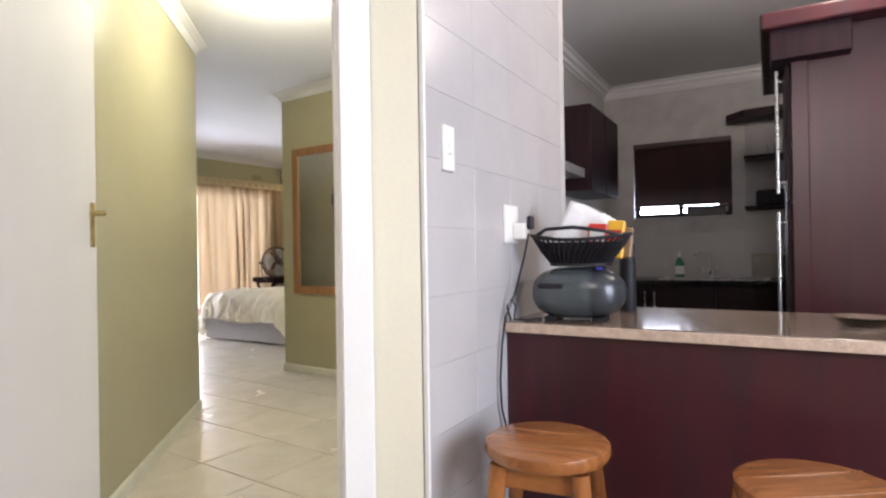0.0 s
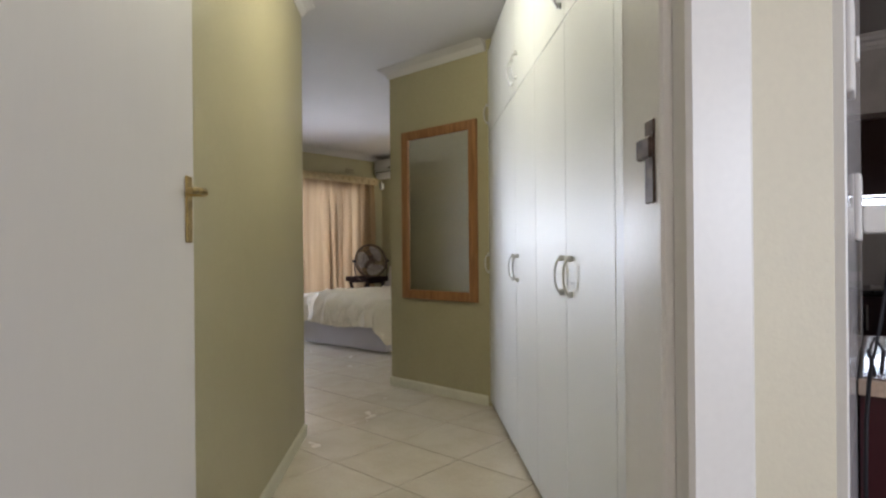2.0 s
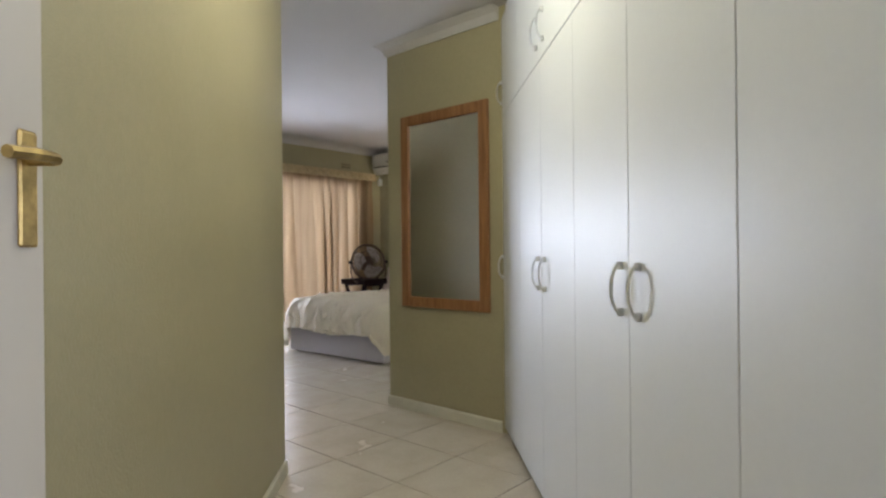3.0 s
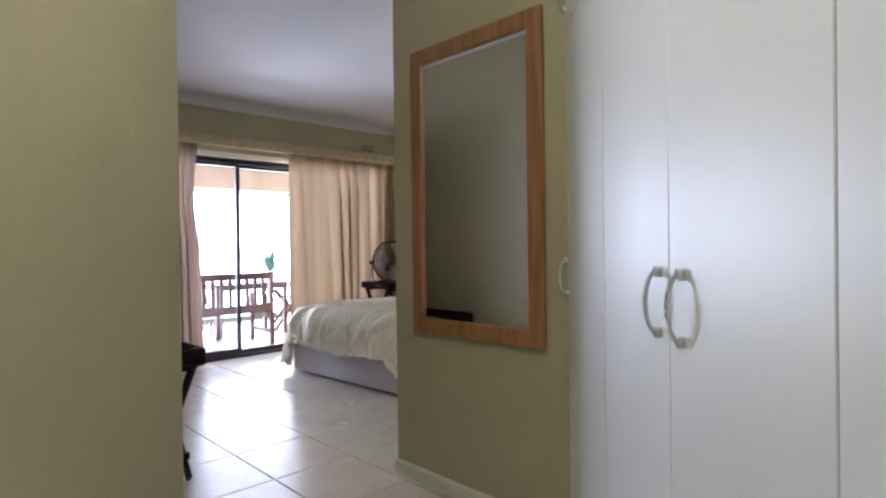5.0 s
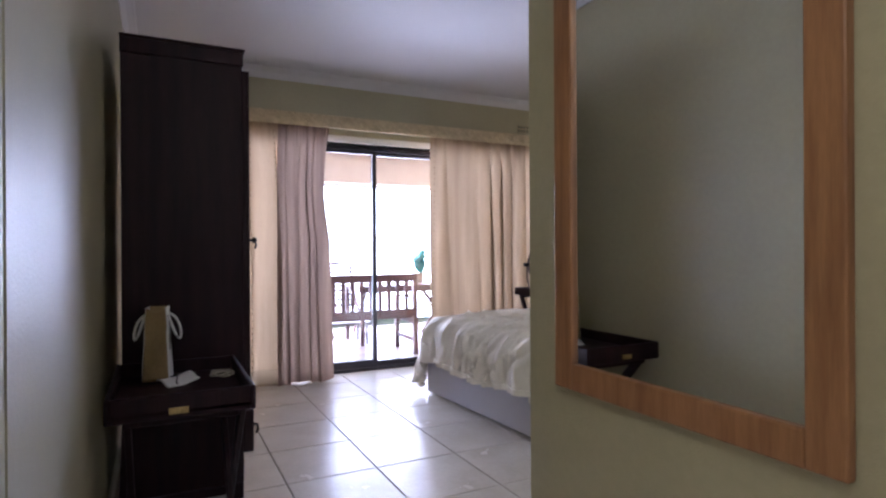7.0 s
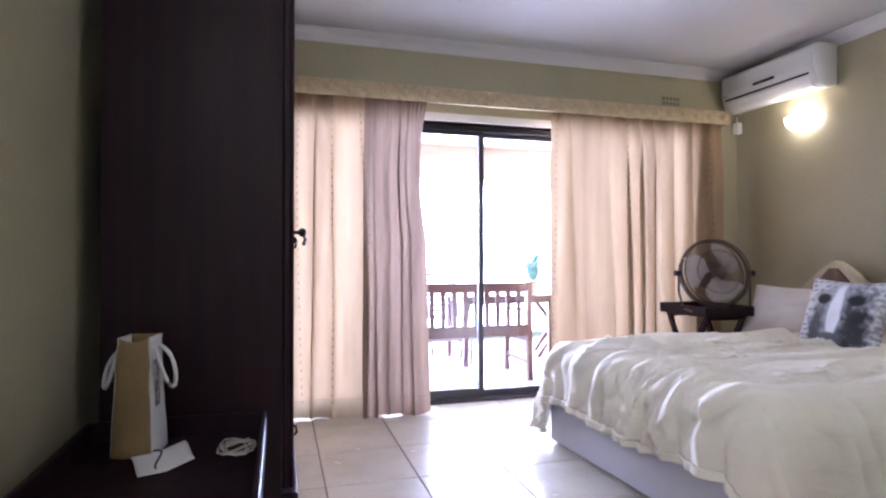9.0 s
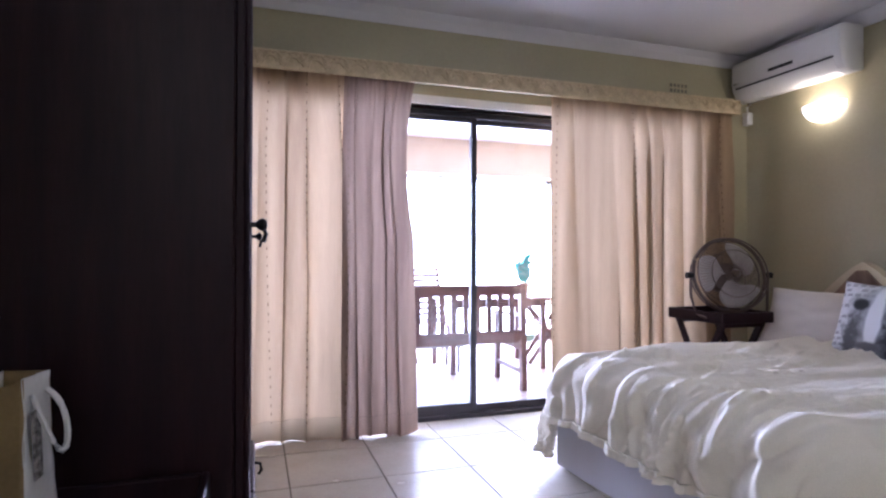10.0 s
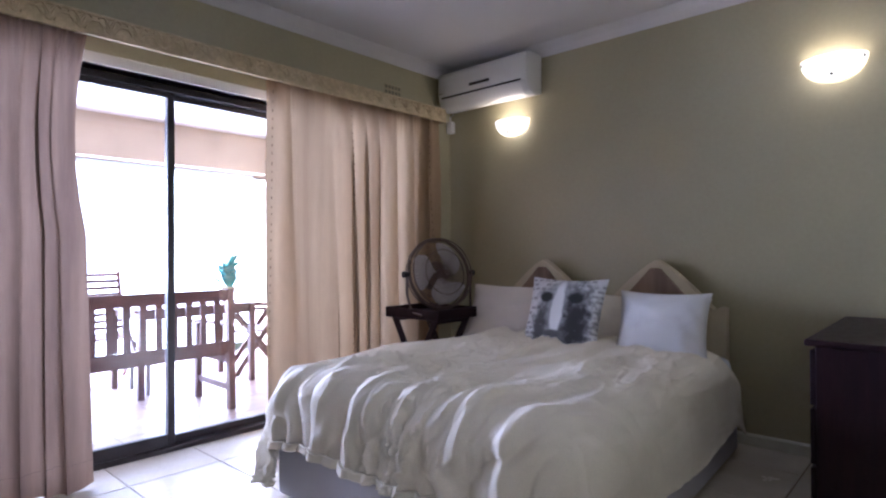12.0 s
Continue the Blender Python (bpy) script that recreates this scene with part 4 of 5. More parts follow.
part("bottom", box(B(), -w0 * 1.2, w0 * 1.2, -d0 * 1.2, d0 * 1.2, 0, 0.004), KRAFT, bag)
leaflet = thing("leaflet", pose(-4.93, 2.93, TZ + 0.002, 0, 0, 20), "folded white leaflet lying on the tray", "paper")
bm = B()
grid(bm, lambda u, v: Vector((-0.06 + 0.12 * u, -0.05 + 0.12 * v, 0.008 + 0.035 * max(0, v - 0.5) + 0.008 * math.sin(u * 5))), 8, 10)
lf = part("sheet", bm, PAPER, leaflet, "", 60)
so = lf.modifiers.new("thickness", "SOLIDIFY")
so.thickness = 0.003
bm = B()
tube(bm, [(-0.05 + 0.10 * u, 0.0 + 0.012 * math.sin(u * 5), 0.0145 + 0.008 * math.sin((0.06 + 0.9 * u) * 5)) for u in [i / 10 for i in range(11)]], 0.0022, 5)
part("printed_line", bm, PLASTK, leaflet, "dark printed line")
bm = B()
rng = random.Random(4)
pts = []
for i in range(90):
    a = i * 0.55
    r = 0.05 + 0.02 * math.sin(i * 0.9) + rng.uniform(-0.006, 0.006)
    pts.append((-4.97 + 1.0 * r * math.cos(a), 3.105 + 0.7 * r * math.sin(a), TZ + 0.006 + 0.012 * abs(math.sin(i * 0.37))))
pts += [(-5.02, 3.12, TZ + 0.01), (-5.06, 3.13, TZ + 0.006)]
tube(bm, pts, 0.0016, 5)
tagged(part("cable_coil", bm, mat("pale_cable", (0.5, 0.46, 0.38), 0.5), None, "", 60), "loose coil of thin pale cable on the tray", "cable")

# ---- kitchen and breakfast bar ----
K = pose(-0.489, 1.511, 0, 0, 0, 4.5)   # the kitchen's own axes: y along the tiled wall
KB = 4.30                               # its far wall


def kstruct(name, bm, material, label, category="wall"):
    ob = structure(name, bm, material, label, category)
    ob.matrix_world = K
    return ob


bm = B()
box(bm, -0.12, -0.0025, 0.012, 1.283, 0, H)
nib = kstruct("wall_kitchen_nib", bm, WGROUT, "wall clad in pale glossy tiles between passage and kitchen")
bm = B()
prism(bm, [(-0.12, 1.05), (-0.12, 1.20), (-0.56, 1.75), (-0.70, 1.75), (-0.70, 1.66)], 0, H)
kstruct("wall_kitchen_diagonal", bm, CREAM, "plain wall behind the fitted cupboards")
bm = B()
box(bm, -0.68, -0.56, 1.75, KB, 0, H)
kstruct("wall_kitchen_west", bm, WTILE, "pale kitchen wall")
WX0, WX1, WZ0, WZ1 = -0.285, 0.555, 1.41, 2.11
bm = B()
for b in ((-0.68, WX0, 0, H), (WX1, 3.2, 0, H), (WX0, WX1, 0, WZ0), (WX0, WX1, WZ1, H)):
    box(bm, b[0], b[1], KB, KB + 0.2, b[2], b[3])
kn = kstruct("wall_kitchen_north", bm, WGROUT, "pale painted kitchen wall above a tiled splashback")
KCOVE = [(0.0, -0.10), (0.01, -0.10), (0.015, -0.085), (0.03, -0.08), (0.035, -0.05), (0.06, -0.04), (0.07, -0.015), (0.09, -0.01), (0.1, 0.0), (0.0, 0.0)]
run("cornice_kitchen", [(3.2, KB), (-0.56, KB), (-0.56, 1.75), (-0.12, 1.283), (-0.006, 1.283)], KCOVE, CEIL, "stepped white plaster cornice", z=H - 0.002).matrix_world = K
bm = B()
box(bm, -0.012, 0.004, 0.0, 0.010, 0, H - 0.004, 0.002)
kstruct("trim_tile_edge", bm, GLOSS, "white tile edging strip", "trim")

kw = thing("window_2", K @ pose(0, KB, 0), "small kitchen window with a lowered dark blind", "window", kind="structure")
bm = B()
box(bm, WX0, WX1, 0.08, 0.12, WZ0, WZ0 + 0.04)
box(bm, WX0, WX1, 0.08, 0.12, WZ1 - 0.04, WZ1)
for x in (WX0, 0.10, WX1 - 0.04):
    box(bm, x, x + 0.04, 0.08, 0.12, WZ0 + 0.04, WZ1 - 0.04)
part("window_frame", bm, BLACKM, kw, "dark steel window frame")
bm = B()
box(bm, WX0, WX1, 0.098, 0.102, WZ0, WZ1)
part("pane", bm, GLASS, kw).visible_shadow = False
bm = B()
box(bm, WX0 - 0.01, WX1 + 0.01, -0.02, 0.08, WZ0 - 0.02, WZ0, 0.003)
part("window_sill", bm, WTILE, kw)
bl = thing("venetian_blind", K @ pose(0, KB, 0), "dark brown slatted blind lowered over most of the window", "blind")
BLIND = mat("dark_brown_slats", (0.035, 0.016, 0.014), 0.5, vary=0.1)
bm = B()
box(bm, WX0 + 0.004, WX1 - 0.004, -0.03, 0.03, WZ1 - 0.045, WZ1, 0.004)
part("head_rail", bm, BLIND, bl)
sl = B()
box(sl, WX0 + 0.006, WX1 - 0.006, -0.012, 0.012, -0.0012, 0.0012, 0, pose(0, 0, 0, 58))
SLAT = mesh_of(sl, "slat", BLIND)
for k in range(27):
    ob = new("slat", SLAT)
    ob.parent = bl
    ob.matrix_local = pose(0, 0, WZ1 - 0.055 - k * 0.0205)
bm = B()
box(bm, WX0 + 0.006, WX1 - 0.006, -0.014, 0.014, WZ1 - 0.625, WZ1 - 0.605, 0.003)
part("bottom_rail", bm, BLIND, bl)

# units under the window
for k in range(4):
    cu = thing("kitchen_cupboard", K @ pose(-0.5 + 0.5 * k, KB - 0.58, 0), "dark burgundy kitchen base cupboard", "cupboard", "kitchen base cupboards")
    bm = B()
    box(bm, -0.05, 0.448, 0.02, 0.575, 0.0, 0.82)
    part("carcass", bm, DARKW, cu)
    bm = B()
    box(bm, -0.046, 0.444, 0.0, 0.02, 0.1, 0.81, 0.004)
    d = part("door", bm, DARKW, cu)
    bm = B()
    hx = 0.41 if k % 2 == 0 else -0.015
    rod(bm, (hx, -0.025, 0.60), (hx, -0.025, 0.76), 0.006)
    for z in (0.62, 0.74):
        rod(bm, (hx, -0.025, z), (hx, 0.0, z), 0.004)
    part("bar_handle", bm, STEEL, d, "steel bar handle", 40)
bm = B()
box(bm, -0.555, 1.45, KB - 0.61, KB - 0.008, 0.822, 0.855, 0.004)
wt = tagged(part("worktop", bm, DGRAN), "dark stone kitchen worktop under the window", "worktop")
wt.matrix_world = K
sk = thing("sink", K @ pose(0.42, KB - 0.30, 0.857), "stainless steel sink set in the dark worktop", "sink")
bm = B()
box(bm, -0.42, 0.42, -0.22, 0.22, 0, 0.006, 0.002)
part("drainer", bm, STEEL, sk)
# bowls are flat pads; the shade of their hollow is in the darker steel
bm = B()
for x in (-0.36, 0.0):
    box(bm, x, x + 0.32, -0.16, 0.16, 0.006, 0.0065)
part("bowl", bm, mat("shaded_steel", (0.3, 0.3, 0.3), 0.35, 1.0), sk, "flat steel pad darkened like a shaded bowl")
tp = thing("mixer_tap", K @ pose(0.38, KB - 0.12, 0.864), "chrome swan-neck mixer tap with cross handles", "tap")
bm = B()
rod(bm, (0, 0, 0), (0, 0, 0.09), 0.016)
tube(bm, [(0, 0, 0.08), (0, 0, 0.17), (-0.02, -0.02, 0.215), (-0.06, -0.05, 0.235), (-0.10, -0.08, 0.22), (-0.115, -0.09, 0.185)], 0.010)
part("spout", bm, STEEL, tp, "", 50)
for s in (-1, 1):
    bm = B()
    rod(bm, (0, 0, 0.045), (s * 0.055, 0, 0.06), 0.010)
    rod(bm, (s * 0.05, -0.025, 0.06), (s * 0.065, 0.025, 0.07), 0.008)
    rod(bm, (s * 0.055, 0, 0.04), (s * 0.06, 0, 0.09), 0.008)
    part("tap_handle", bm, STEEL, tp, "", 50)
so_ = thing("soap_bottle", K @ pose(0.13, KB - 0.14, 0.857), "green dish soap bottle on the worktop", "bottle")
bm = B()
lathe(bm, [(0.036, 0.0), (0.038, 0.01), (0.036, 0.12), (0.03, 0.15), (0.013, 0.175), (0.013, 0.185)], 18)
bo = part("bottle", bm, mat("green_liquid_plastic", (0.03, 0.22, 0.12), 0.15), so_, "", 50)
bm = B()
lathe(bm, [(0.016, 0.185), (0.016, 0.205), (0.007, 0.21), (0.006, 0.235), (0, 0.236)], 14)
part("cap", bm, PLASTW, so_, "", 40)
bm = B()
lathe(bm, [(0.0375, 0.03), (0.0382, 0.032), (0.0368, 0.105), (0.036, 0.107)], 18)
part("label", bm, PLASTW, so_, "white label")
cb = tagged(part("chopping_board", box(B(), 0.70, 0.92, KB - 0.06, KB - 0.035, 0.858, 1.06, 0.008, None, 2), mat("pale_board", (0.42, 0.38, 0.32), 0.6)), "pale chopping board standing against the tiles", "chopping board")
cb.matrix_world = K
kn_ = thing("knife_block", K @ pose(0.98, KB - 0.16, 0.857, -18), "dark knife block with handles", "knife block")
part("block", box(B(), -0.05, 0.05, -0.05, 0.07, 0.0, 0.19, 0.006), PLASTK, kn_)
for k in range(4):
    part("handle", box(B(), -0.038 + k * 0.022, -0.024 + k * 0.022, -0.02, 0.01, 0.19, 0.27, 0.004), PLASTK, kn_)
pl = thing("windowsill_planter", K @ pose(0.34, KB - 0.002, WZ0), "small grey planter box on the window sill", "planter")
part("trough", box(B(), -0.16, 0.16, 0.005, 0.07, 0.0, 0.075, 0.005), mat("grey_zinc", (0.12, 0.115, 0.11), 0.6), pl)

# open corner shelf and its things
sh = thing("wall_shelf", K @ pose(0.66, KB, 0), "dark open wall shelf with a curved canopy", "shelf")
bm = B()
prism(bm, [(-0.14, -0.02), (-0.14, -0.12), (0.0, -0.28), (0.5, -0.34), (0.5, -0.005), (-0.14, -0.005)], 2.21, 2.27, None, 0.006)
part("canopy", bm, DARKW, sh)
for z in (1.86, 1.44):
    part("board", box(B(), 0.0, 0.5, -0.30, -0.003, z, z + 0.022, 0.004), DARKW, sh)
part("back_panel", box(B(), 0.0, 0.5, -0.012, -0.003, 1.462, 2.21), mat("pale_back_panel", (0.35, 0.33, 0.34), 0.5), sh)
part("side_panel", box(B(), 0.5, 0.52, -0.32, -0.003, 1.44, 2.27, 0.003), DARKW, sh)
ch_ = tagged(part("toaster", box(B(), 0.74, 0.98, KB - 0.22, KB - 0.06, 1.464, 1.60, 0.025, None, 3), PLASTK, None, "", 50), "black toaster on the shelf", "toaster")
ch_.matrix_world = K
for k, (x, hgt) in enumerate(((0.86, 0.10), (0.93, 0.16), (1.02, 0.12))):
    gl = tagged(part("drinking_glass", lathe(B(), [(0.028, 0.0), (0.036, hgt), (0.033, hgt), (0.026, 0.006), (0.0, 0.006)], 18), GLASS, None, "", 40), "clear drinking glass on the shelf", "glass", "glasses on the shelf")
    gl.matrix_world = K @ pose(x, KB - 0.15, 1.884)

# tall cabinet right of the bar
tc_ = thing("tall_cabinet", K @ pose(0.91, 1.75, 0), "tall burgundy kitchen cabinet with long steel bar handles", "cabinet")
part("carcass", box(B(), 0.02, 1.1, 0.0, 1.2, 0.0, 2.12, 0.004), BURG, tc_)
part("side_frame", box(B(), 0.02, 0.09, -0.012, 0.0, 0.0, 2.12, 0.004), BURG, tc_)
part("cornice", box(B(), -0.10, 1.2, -0.10, 1.22, 2.12, 2.20, 0.012, None, 2), BURG, tc_)
part("top_cupboard", box(B(), -0.06, 0.25, -0.08, 0.25, 1.98, 2.12, 0.004), DARKW, tc_)
for k in range(2):
    z0, z1 = ((0.1, 1.33), (1.34, 2.1))[k]
    d = part("door", box(B(), 0.0, 0.02, 0.01, 0.6, z0, z1, 0.003), DARKW, tc_)
    bm = B()
    a, b = ((0.72, 1.29), (1.38, 1.96))[k]
    rod(bm, (-0.035, 0.05, a), (-0.035, 0.05, b), 0.008)
    for z in (a + 0.05, b - 0.05):
        rod(bm, (-0.035, 0.05, z), (0.0, 0.05, z), 0.006)
    part("bar_handle", bm, STEEL, d, "long steel bar handle", 40)
wc = thing("wall_cupboard", K @ pose(-0.56, 2.7, 1.55), "dark wall cupboard in the kitchen corner", "cupboard")
part("carcass", box(B(), 0.0, 0.28, 0.0, 0.85, 0.0, 0.62, 0.004), DARKW, wc)
part("door", box(B(), 0.28, 0.30, 0.004, 0.42, 0.0, 0.62, 0.004), DARKW, wc)
part("door", box(B(), 0.28, 0.30, 0.43, 0.846, 0.0, 0.62, 0.004), DARKW, wc)
hd = thing("cooker_hood", K @ pose(-0.56, 1.95, 1.62), "small grey cooker hood on the kitchen wall", "cooker hood")
part("canopy", prism(B(), [(0.0, 0.0), (0.30, 0.0), (0.30, 0.06), (0.12, 0.14), (0.0, 0.14)], -0.28, 0.28, pose(0, 0.3, 0, 90)), mat("grey_enamel", (0.22, 0.21, 0.21), 0.4), hd)

# breakfast bar
BX1 = 2.4
br = thing("breakfast_bar", K @ pose(0, 0.52, 0), "breakfast bar with a burgundy front and a granite top", "breakfast bar")
part("front_panel", box(B(), 0.004, BX1, 0.035, 0.06, 0.0, 0.835, 0.003), BURG, br, "glossy burgundy front panel")
part("support", box(B(), 0.004, BX1, 0.06, 0.60, 0.0, 0.835), DARKW, br)
part("bar_top", box(B(), 0.002, BX1, 0.0, 0.70, 0.838, 0.875, 0.008, None, 2), GRANITE, br, "polished brown granite top")
part("edge_strip", box(B(), 0.003, BX1, -0.003, 0.004, 0.839, 0.872, 0.002), EDGEST, br, "pale ground stone edge")


def stool(m, label):
    st = thing("bar_stool", m, label, "stool", "stools at the bar")
    part("seat", lathe(B(), [(0.0, 0.565), (0.13, 0.565), (0.165, 0.575), (0.172, 0.59), (0.168, 0.608), (0.15, 0.615), (0.0, 0.611)], 40), STOOLW, st, "round varnished pine seat", 40)
    for y in (-0.055, 0.055):
        w_ = math.sqrt(0.16 ** 2 - y * y)
        part("seat_joint", box(B(), -w_, w_, y - 0.0012, y + 0.0012, 0.608, 0.6145), PINE, st, "glued joint between seat boards")
    part("apron", box(B(), -0.105, 0.105, -0.105, 0.105, 0.505, 0.565, 0.004), STOOLW, st)
    for sx in (-1, 1):
        for sy in (-1, 1):
            bm = B()
            a, b = Vector((sx * 0.105, sy * 0.105, 0.566)), Vector((sx * 0.165, sy * 0.165, 0.0))
            d = a - b
            mm = Matrix.Translation(b) @ d.to_track_quat("Z", "Y").to_matrix().to_4x4()
            lathe(bm, [(0.013, 0.0), (0.019, 0.03), (0.021, 0.16), (0.017, 0.175), (0.022, 0.19), (0.023, 0.36), (0.018, 0.37), (0.023, 0.385), (0.025, d.length)], 14, mm)
            part("leg", bm, STOOLW, st, "", 50)
    for s in (-1, 1):
        part("rung", rod(B(), (-0.14, s * 0.142, 0.2), (0.14, s * 0.142, 0.2), 0.011), STOOLW, st, "", 40)
        part("rung", rod(B(), (s * 0.136, -0.14, 0.26), (s * 0.136, 0.14, 0.26), 0.011), STOOLW, st, "", 40)
    return st


s1 = stool(pose(-0.205, 1.675, 0, 0, 0, 12), "round varnished pine bar stool at the breakfast bar")
copy_thing(s1, pose(0.42, 1.70, 0, 0, 0, 40))

# air fryer, basket and papers
af = thing("air_fryer", K @ pose(0.225, 0.70, 0.875, 0, 0, 6), "grey and black rounded air fryer on the bar", "air fryer")


def pebble(a, b, h, u0, u1, z0):
    def fn(u, v):
        t = math.pi * (u0 + (u1 - u0) * u)
        x = -a * math.cos(t)
        r = max(0.0, 1 - abs(math.cos(t)) ** 3.0) ** 0.45
        w = 2 * math.pi * v
        cy, cz = math.cos(w), math.sin(w)
        f = (abs(cy) ** 3 + abs(cz) ** 3) ** (-1 / 3)
        return Vector((x, b * r * cy * f, z0 + h * r * cz * f))
    return fn


part("body", grid(B(), pebble(0.165, 0.125, 0.092, 0.0, 0.62, 0.098), 22, 36), mat("slate_grey_plastic", (0.055, 0.068, 0.072), 0.25, coat=0.4), af, "slate grey body", 60)
part("drawer", grid(B(), pebble(0.170, 0.118, 0.088, 0.58, 1.0, 0.098), 18, 36), DKGREY, af, "glossy black drawer front", 60)
part("grip", box(B(), -0.12, -0.03, -0.1265, -0.119, 0.118, 0.136, 0.003), PLASTK, af, "dark finger grip")
for sx in (-0.09, 0.08):
    part("foot", box(B(), sx - 0.02, sx + 0.02, -0.08, 0.08, 0.0, 0.014, 0.004), PLASTK, af)
part("indicator", box(B(), 0.075, 0.10, -0.085, -0.06, 0.183, 0.190, 0.003), mat("blue_button", (0.05, 0.06, 0.5), 0.3), af, "small blue button")

bk = thing("wire_basket", K @ pose(0.235, 0.70, 1.066, 0, 0, 6), "black woven boat-shaped basket full of papers and packets", "basket")
bm = B()
lo, hi = 0.105, 0.175
for k in range(44):
    a = k * math.tau / 44
    c, s = math.cos(a), math.sin(a)
    lean = 0.28
    tube(bm, [(lo * c, 0.075 * s, 0.012), ((lo + hi) / 2 * math.cos(a + lean / 2), 0.105 * math.sin(a + lean / 2), 0.055), (hi * math.cos(a + lean), 0.125 * math.sin(a + lean), 0.095 + 0.02 * math.cos(a + lean) ** 2)], 0.0042, 5)
part("weave", bm, PLASTK, bk, "", 60)
part("rim", tube(B(), [(0.178 * math.cos(a * math.tau / 40), 0.128 * math.sin(a * math.tau / 40), 0.097 + 0.02 * math.cos(a * math.tau / 40) ** 2) for a in range(40)], 0.0065, 7, True), PLASTK, bk, "", 60)
part("bottom", lathe(B(), [(0.0, 0.004), (0.11, 0.004), (0.11, 0.014), (0.0, 0.014)], 32, Matrix.Diagonal((1, 0.72, 1, 1))), PLASTK, bk)
part("liner", grid(B(), lambda u, v: Vector(((0.10 + 0.055 * v) * math.cos(u * math.tau), (0.07 + 0.045 * v) * math.sin(u * math.tau), 0.014 + 0.075 * v)), 36, 4), PLASTK, bk)
part("handle", tube(B(), [(-0.165, -0.02, 0.11), (-0.10, -0.115, 0.135), (0.0, -0.135, 0.14), (0.10, -0.118, 0.125), (0.15, -0.06, 0.11)], 0.0065), PLASTK, bk, "", 60)
pm = K @ pose(0.235, 0.70, 1.066, 0, 0, 6)
for k in range(3):
    sheet = thing("papers", pm @ pose(-0.05 + 0.008 * k, 0.005 + 0.012 * k, 0.05, -14 - 3 * k, 24 + 3 * k, 4), "loose white papers sticking out of the basket", "paper", "papers in the basket")
    sb = grid(B(), lambda u, v: Vector((-0.07 + 0.14 * u, 0.006 * math.sin(u * 3 + k), 0.19 * v + 0.003 * math.sin(u * 7))), 6, 6)
    ob = part("sheet", sb, PAPER, sheet, "", 60)
    so = ob.modifiers.new("thickness", "SOLIDIFY")
    so.thickness = 0.003
for nm, x, w_, hh, colr, lab in (("packet", 0.055, 0.07, 0.125, (0.55, 0.035, 0.02), "red and white paper packet in the basket"), ("packet", 0.118, 0.06, 0.135, (0.75, 0.42, 0.02), "yellow and red paper packet in the basket"), ("carton", 0.15, 0.05, 0.11, (0.22, 0.13, 0.06), "brown carton behind the basket")):
    pk = thing(nm, pm @ pose(x, 0.0 if nm == "packet" else 0.03, 0.03, -6, 4, -8), lab, "packet")
    part("pack", box(B(), -w_ / 2, w_ / 2, -0.012, 0.012, 0.0, hh, 0.005), mat("packet_" + lab.split()[0], colr, 0.4), pk)
    if nm == "packet":
        part("print", box(B(), -w_ / 2 + 0.008, w_ / 2 - 0.008, -0.0135, -0.012, 0.06, 0.10, 0.001), mat("packet_print_" + lab.split()[0], (0.7, 0.7, 0.66) if "red and" in lab and "yellow" not in lab else (0.5, 0.03, 0.02), 0.5), pk)
jar = thing("jar", K @ pose(0.335, 1.02, 0.875), "dark jar beside the air fryer", "jar")
part("jar_body", lathe(B(), [(0.03, 0), (0.032, 0.01), (0.032, 0.20), (0.024, 0.23), (0.024, 0.25)], 20), PLASTK, jar, "", 40)
part("lid", lathe(B(), [(0.026, 0.25), (0.026, 0.275), (0, 0.277)], 20), DKGREY, jar, "", 40)
gb = tagged(part("glass_bowl", lathe(B(), [(0.02, 0.0), (0.05, 0.004), (0.085, 0.035), (0.082, 0.035), (0.048, 0.008), (0.0, 0.006)], 24), GLASS, None, "", 40), "small clear bowl on the bar", "bowl")
gb.matrix_world = K @ pose(1.08, 0.80, 0.876)

# switch, socket, plug and cable
sw = thing("light_switch", K @ pose(-0.001, 0.132, 1.437, 0, 0, 0), "tall white light switch on the tiled wall", "switch")
part("plate", box(B(), 0.0, 0.012, -0.033, 0.033, -0.068, 0.068, 0.004, None, 2), PLASTW, sw)
part("rocker", box(B(), 0.012, 0.018, -0.01, 0.01, -0.018, 0.018, 0.003), PLASTW, sw)
sk_ = thing("wall_socket", K @ pose(-0.001, 0.60, 1.225), "white wall socket with a plug pushed in", "socket")
part("plate", box(B(), 0.0, 0.012, -0.06, 0.06, -0.07, 0.07, 0.004, None, 2), PLASTW, sk_)
part("plug", box(B(), 0.012, 0.062, 0.0, 0.048, -0.055, 0.005, 0.008, None, 2), PLASTW, sk_, "white plug")
part("adapter", box(B(), 0.062, 0.085, 0.012, 0.04, -0.02, 0.03, 0.006), PLASTK, sk_, "black adapter")
cab = tagged(part("power_cable", tube(B(), [(0.065, 0.625, 1.19), (0.055, 0.60, 1.10), (0.04, 0.55, 0.98), (0.022, 0.50, 0.89), (0.016, 0.48, 0.80), (0.014, 0.465, 0.68), (0.016, 0.47, 0.58), (0.02, 0.50, 0.50), (0.025, 0.51, 0.44)], 0.004), PLASTK, None, "", 60), "thin dark cable hanging down beside the bar", "cable")
cab.matrix_world = K
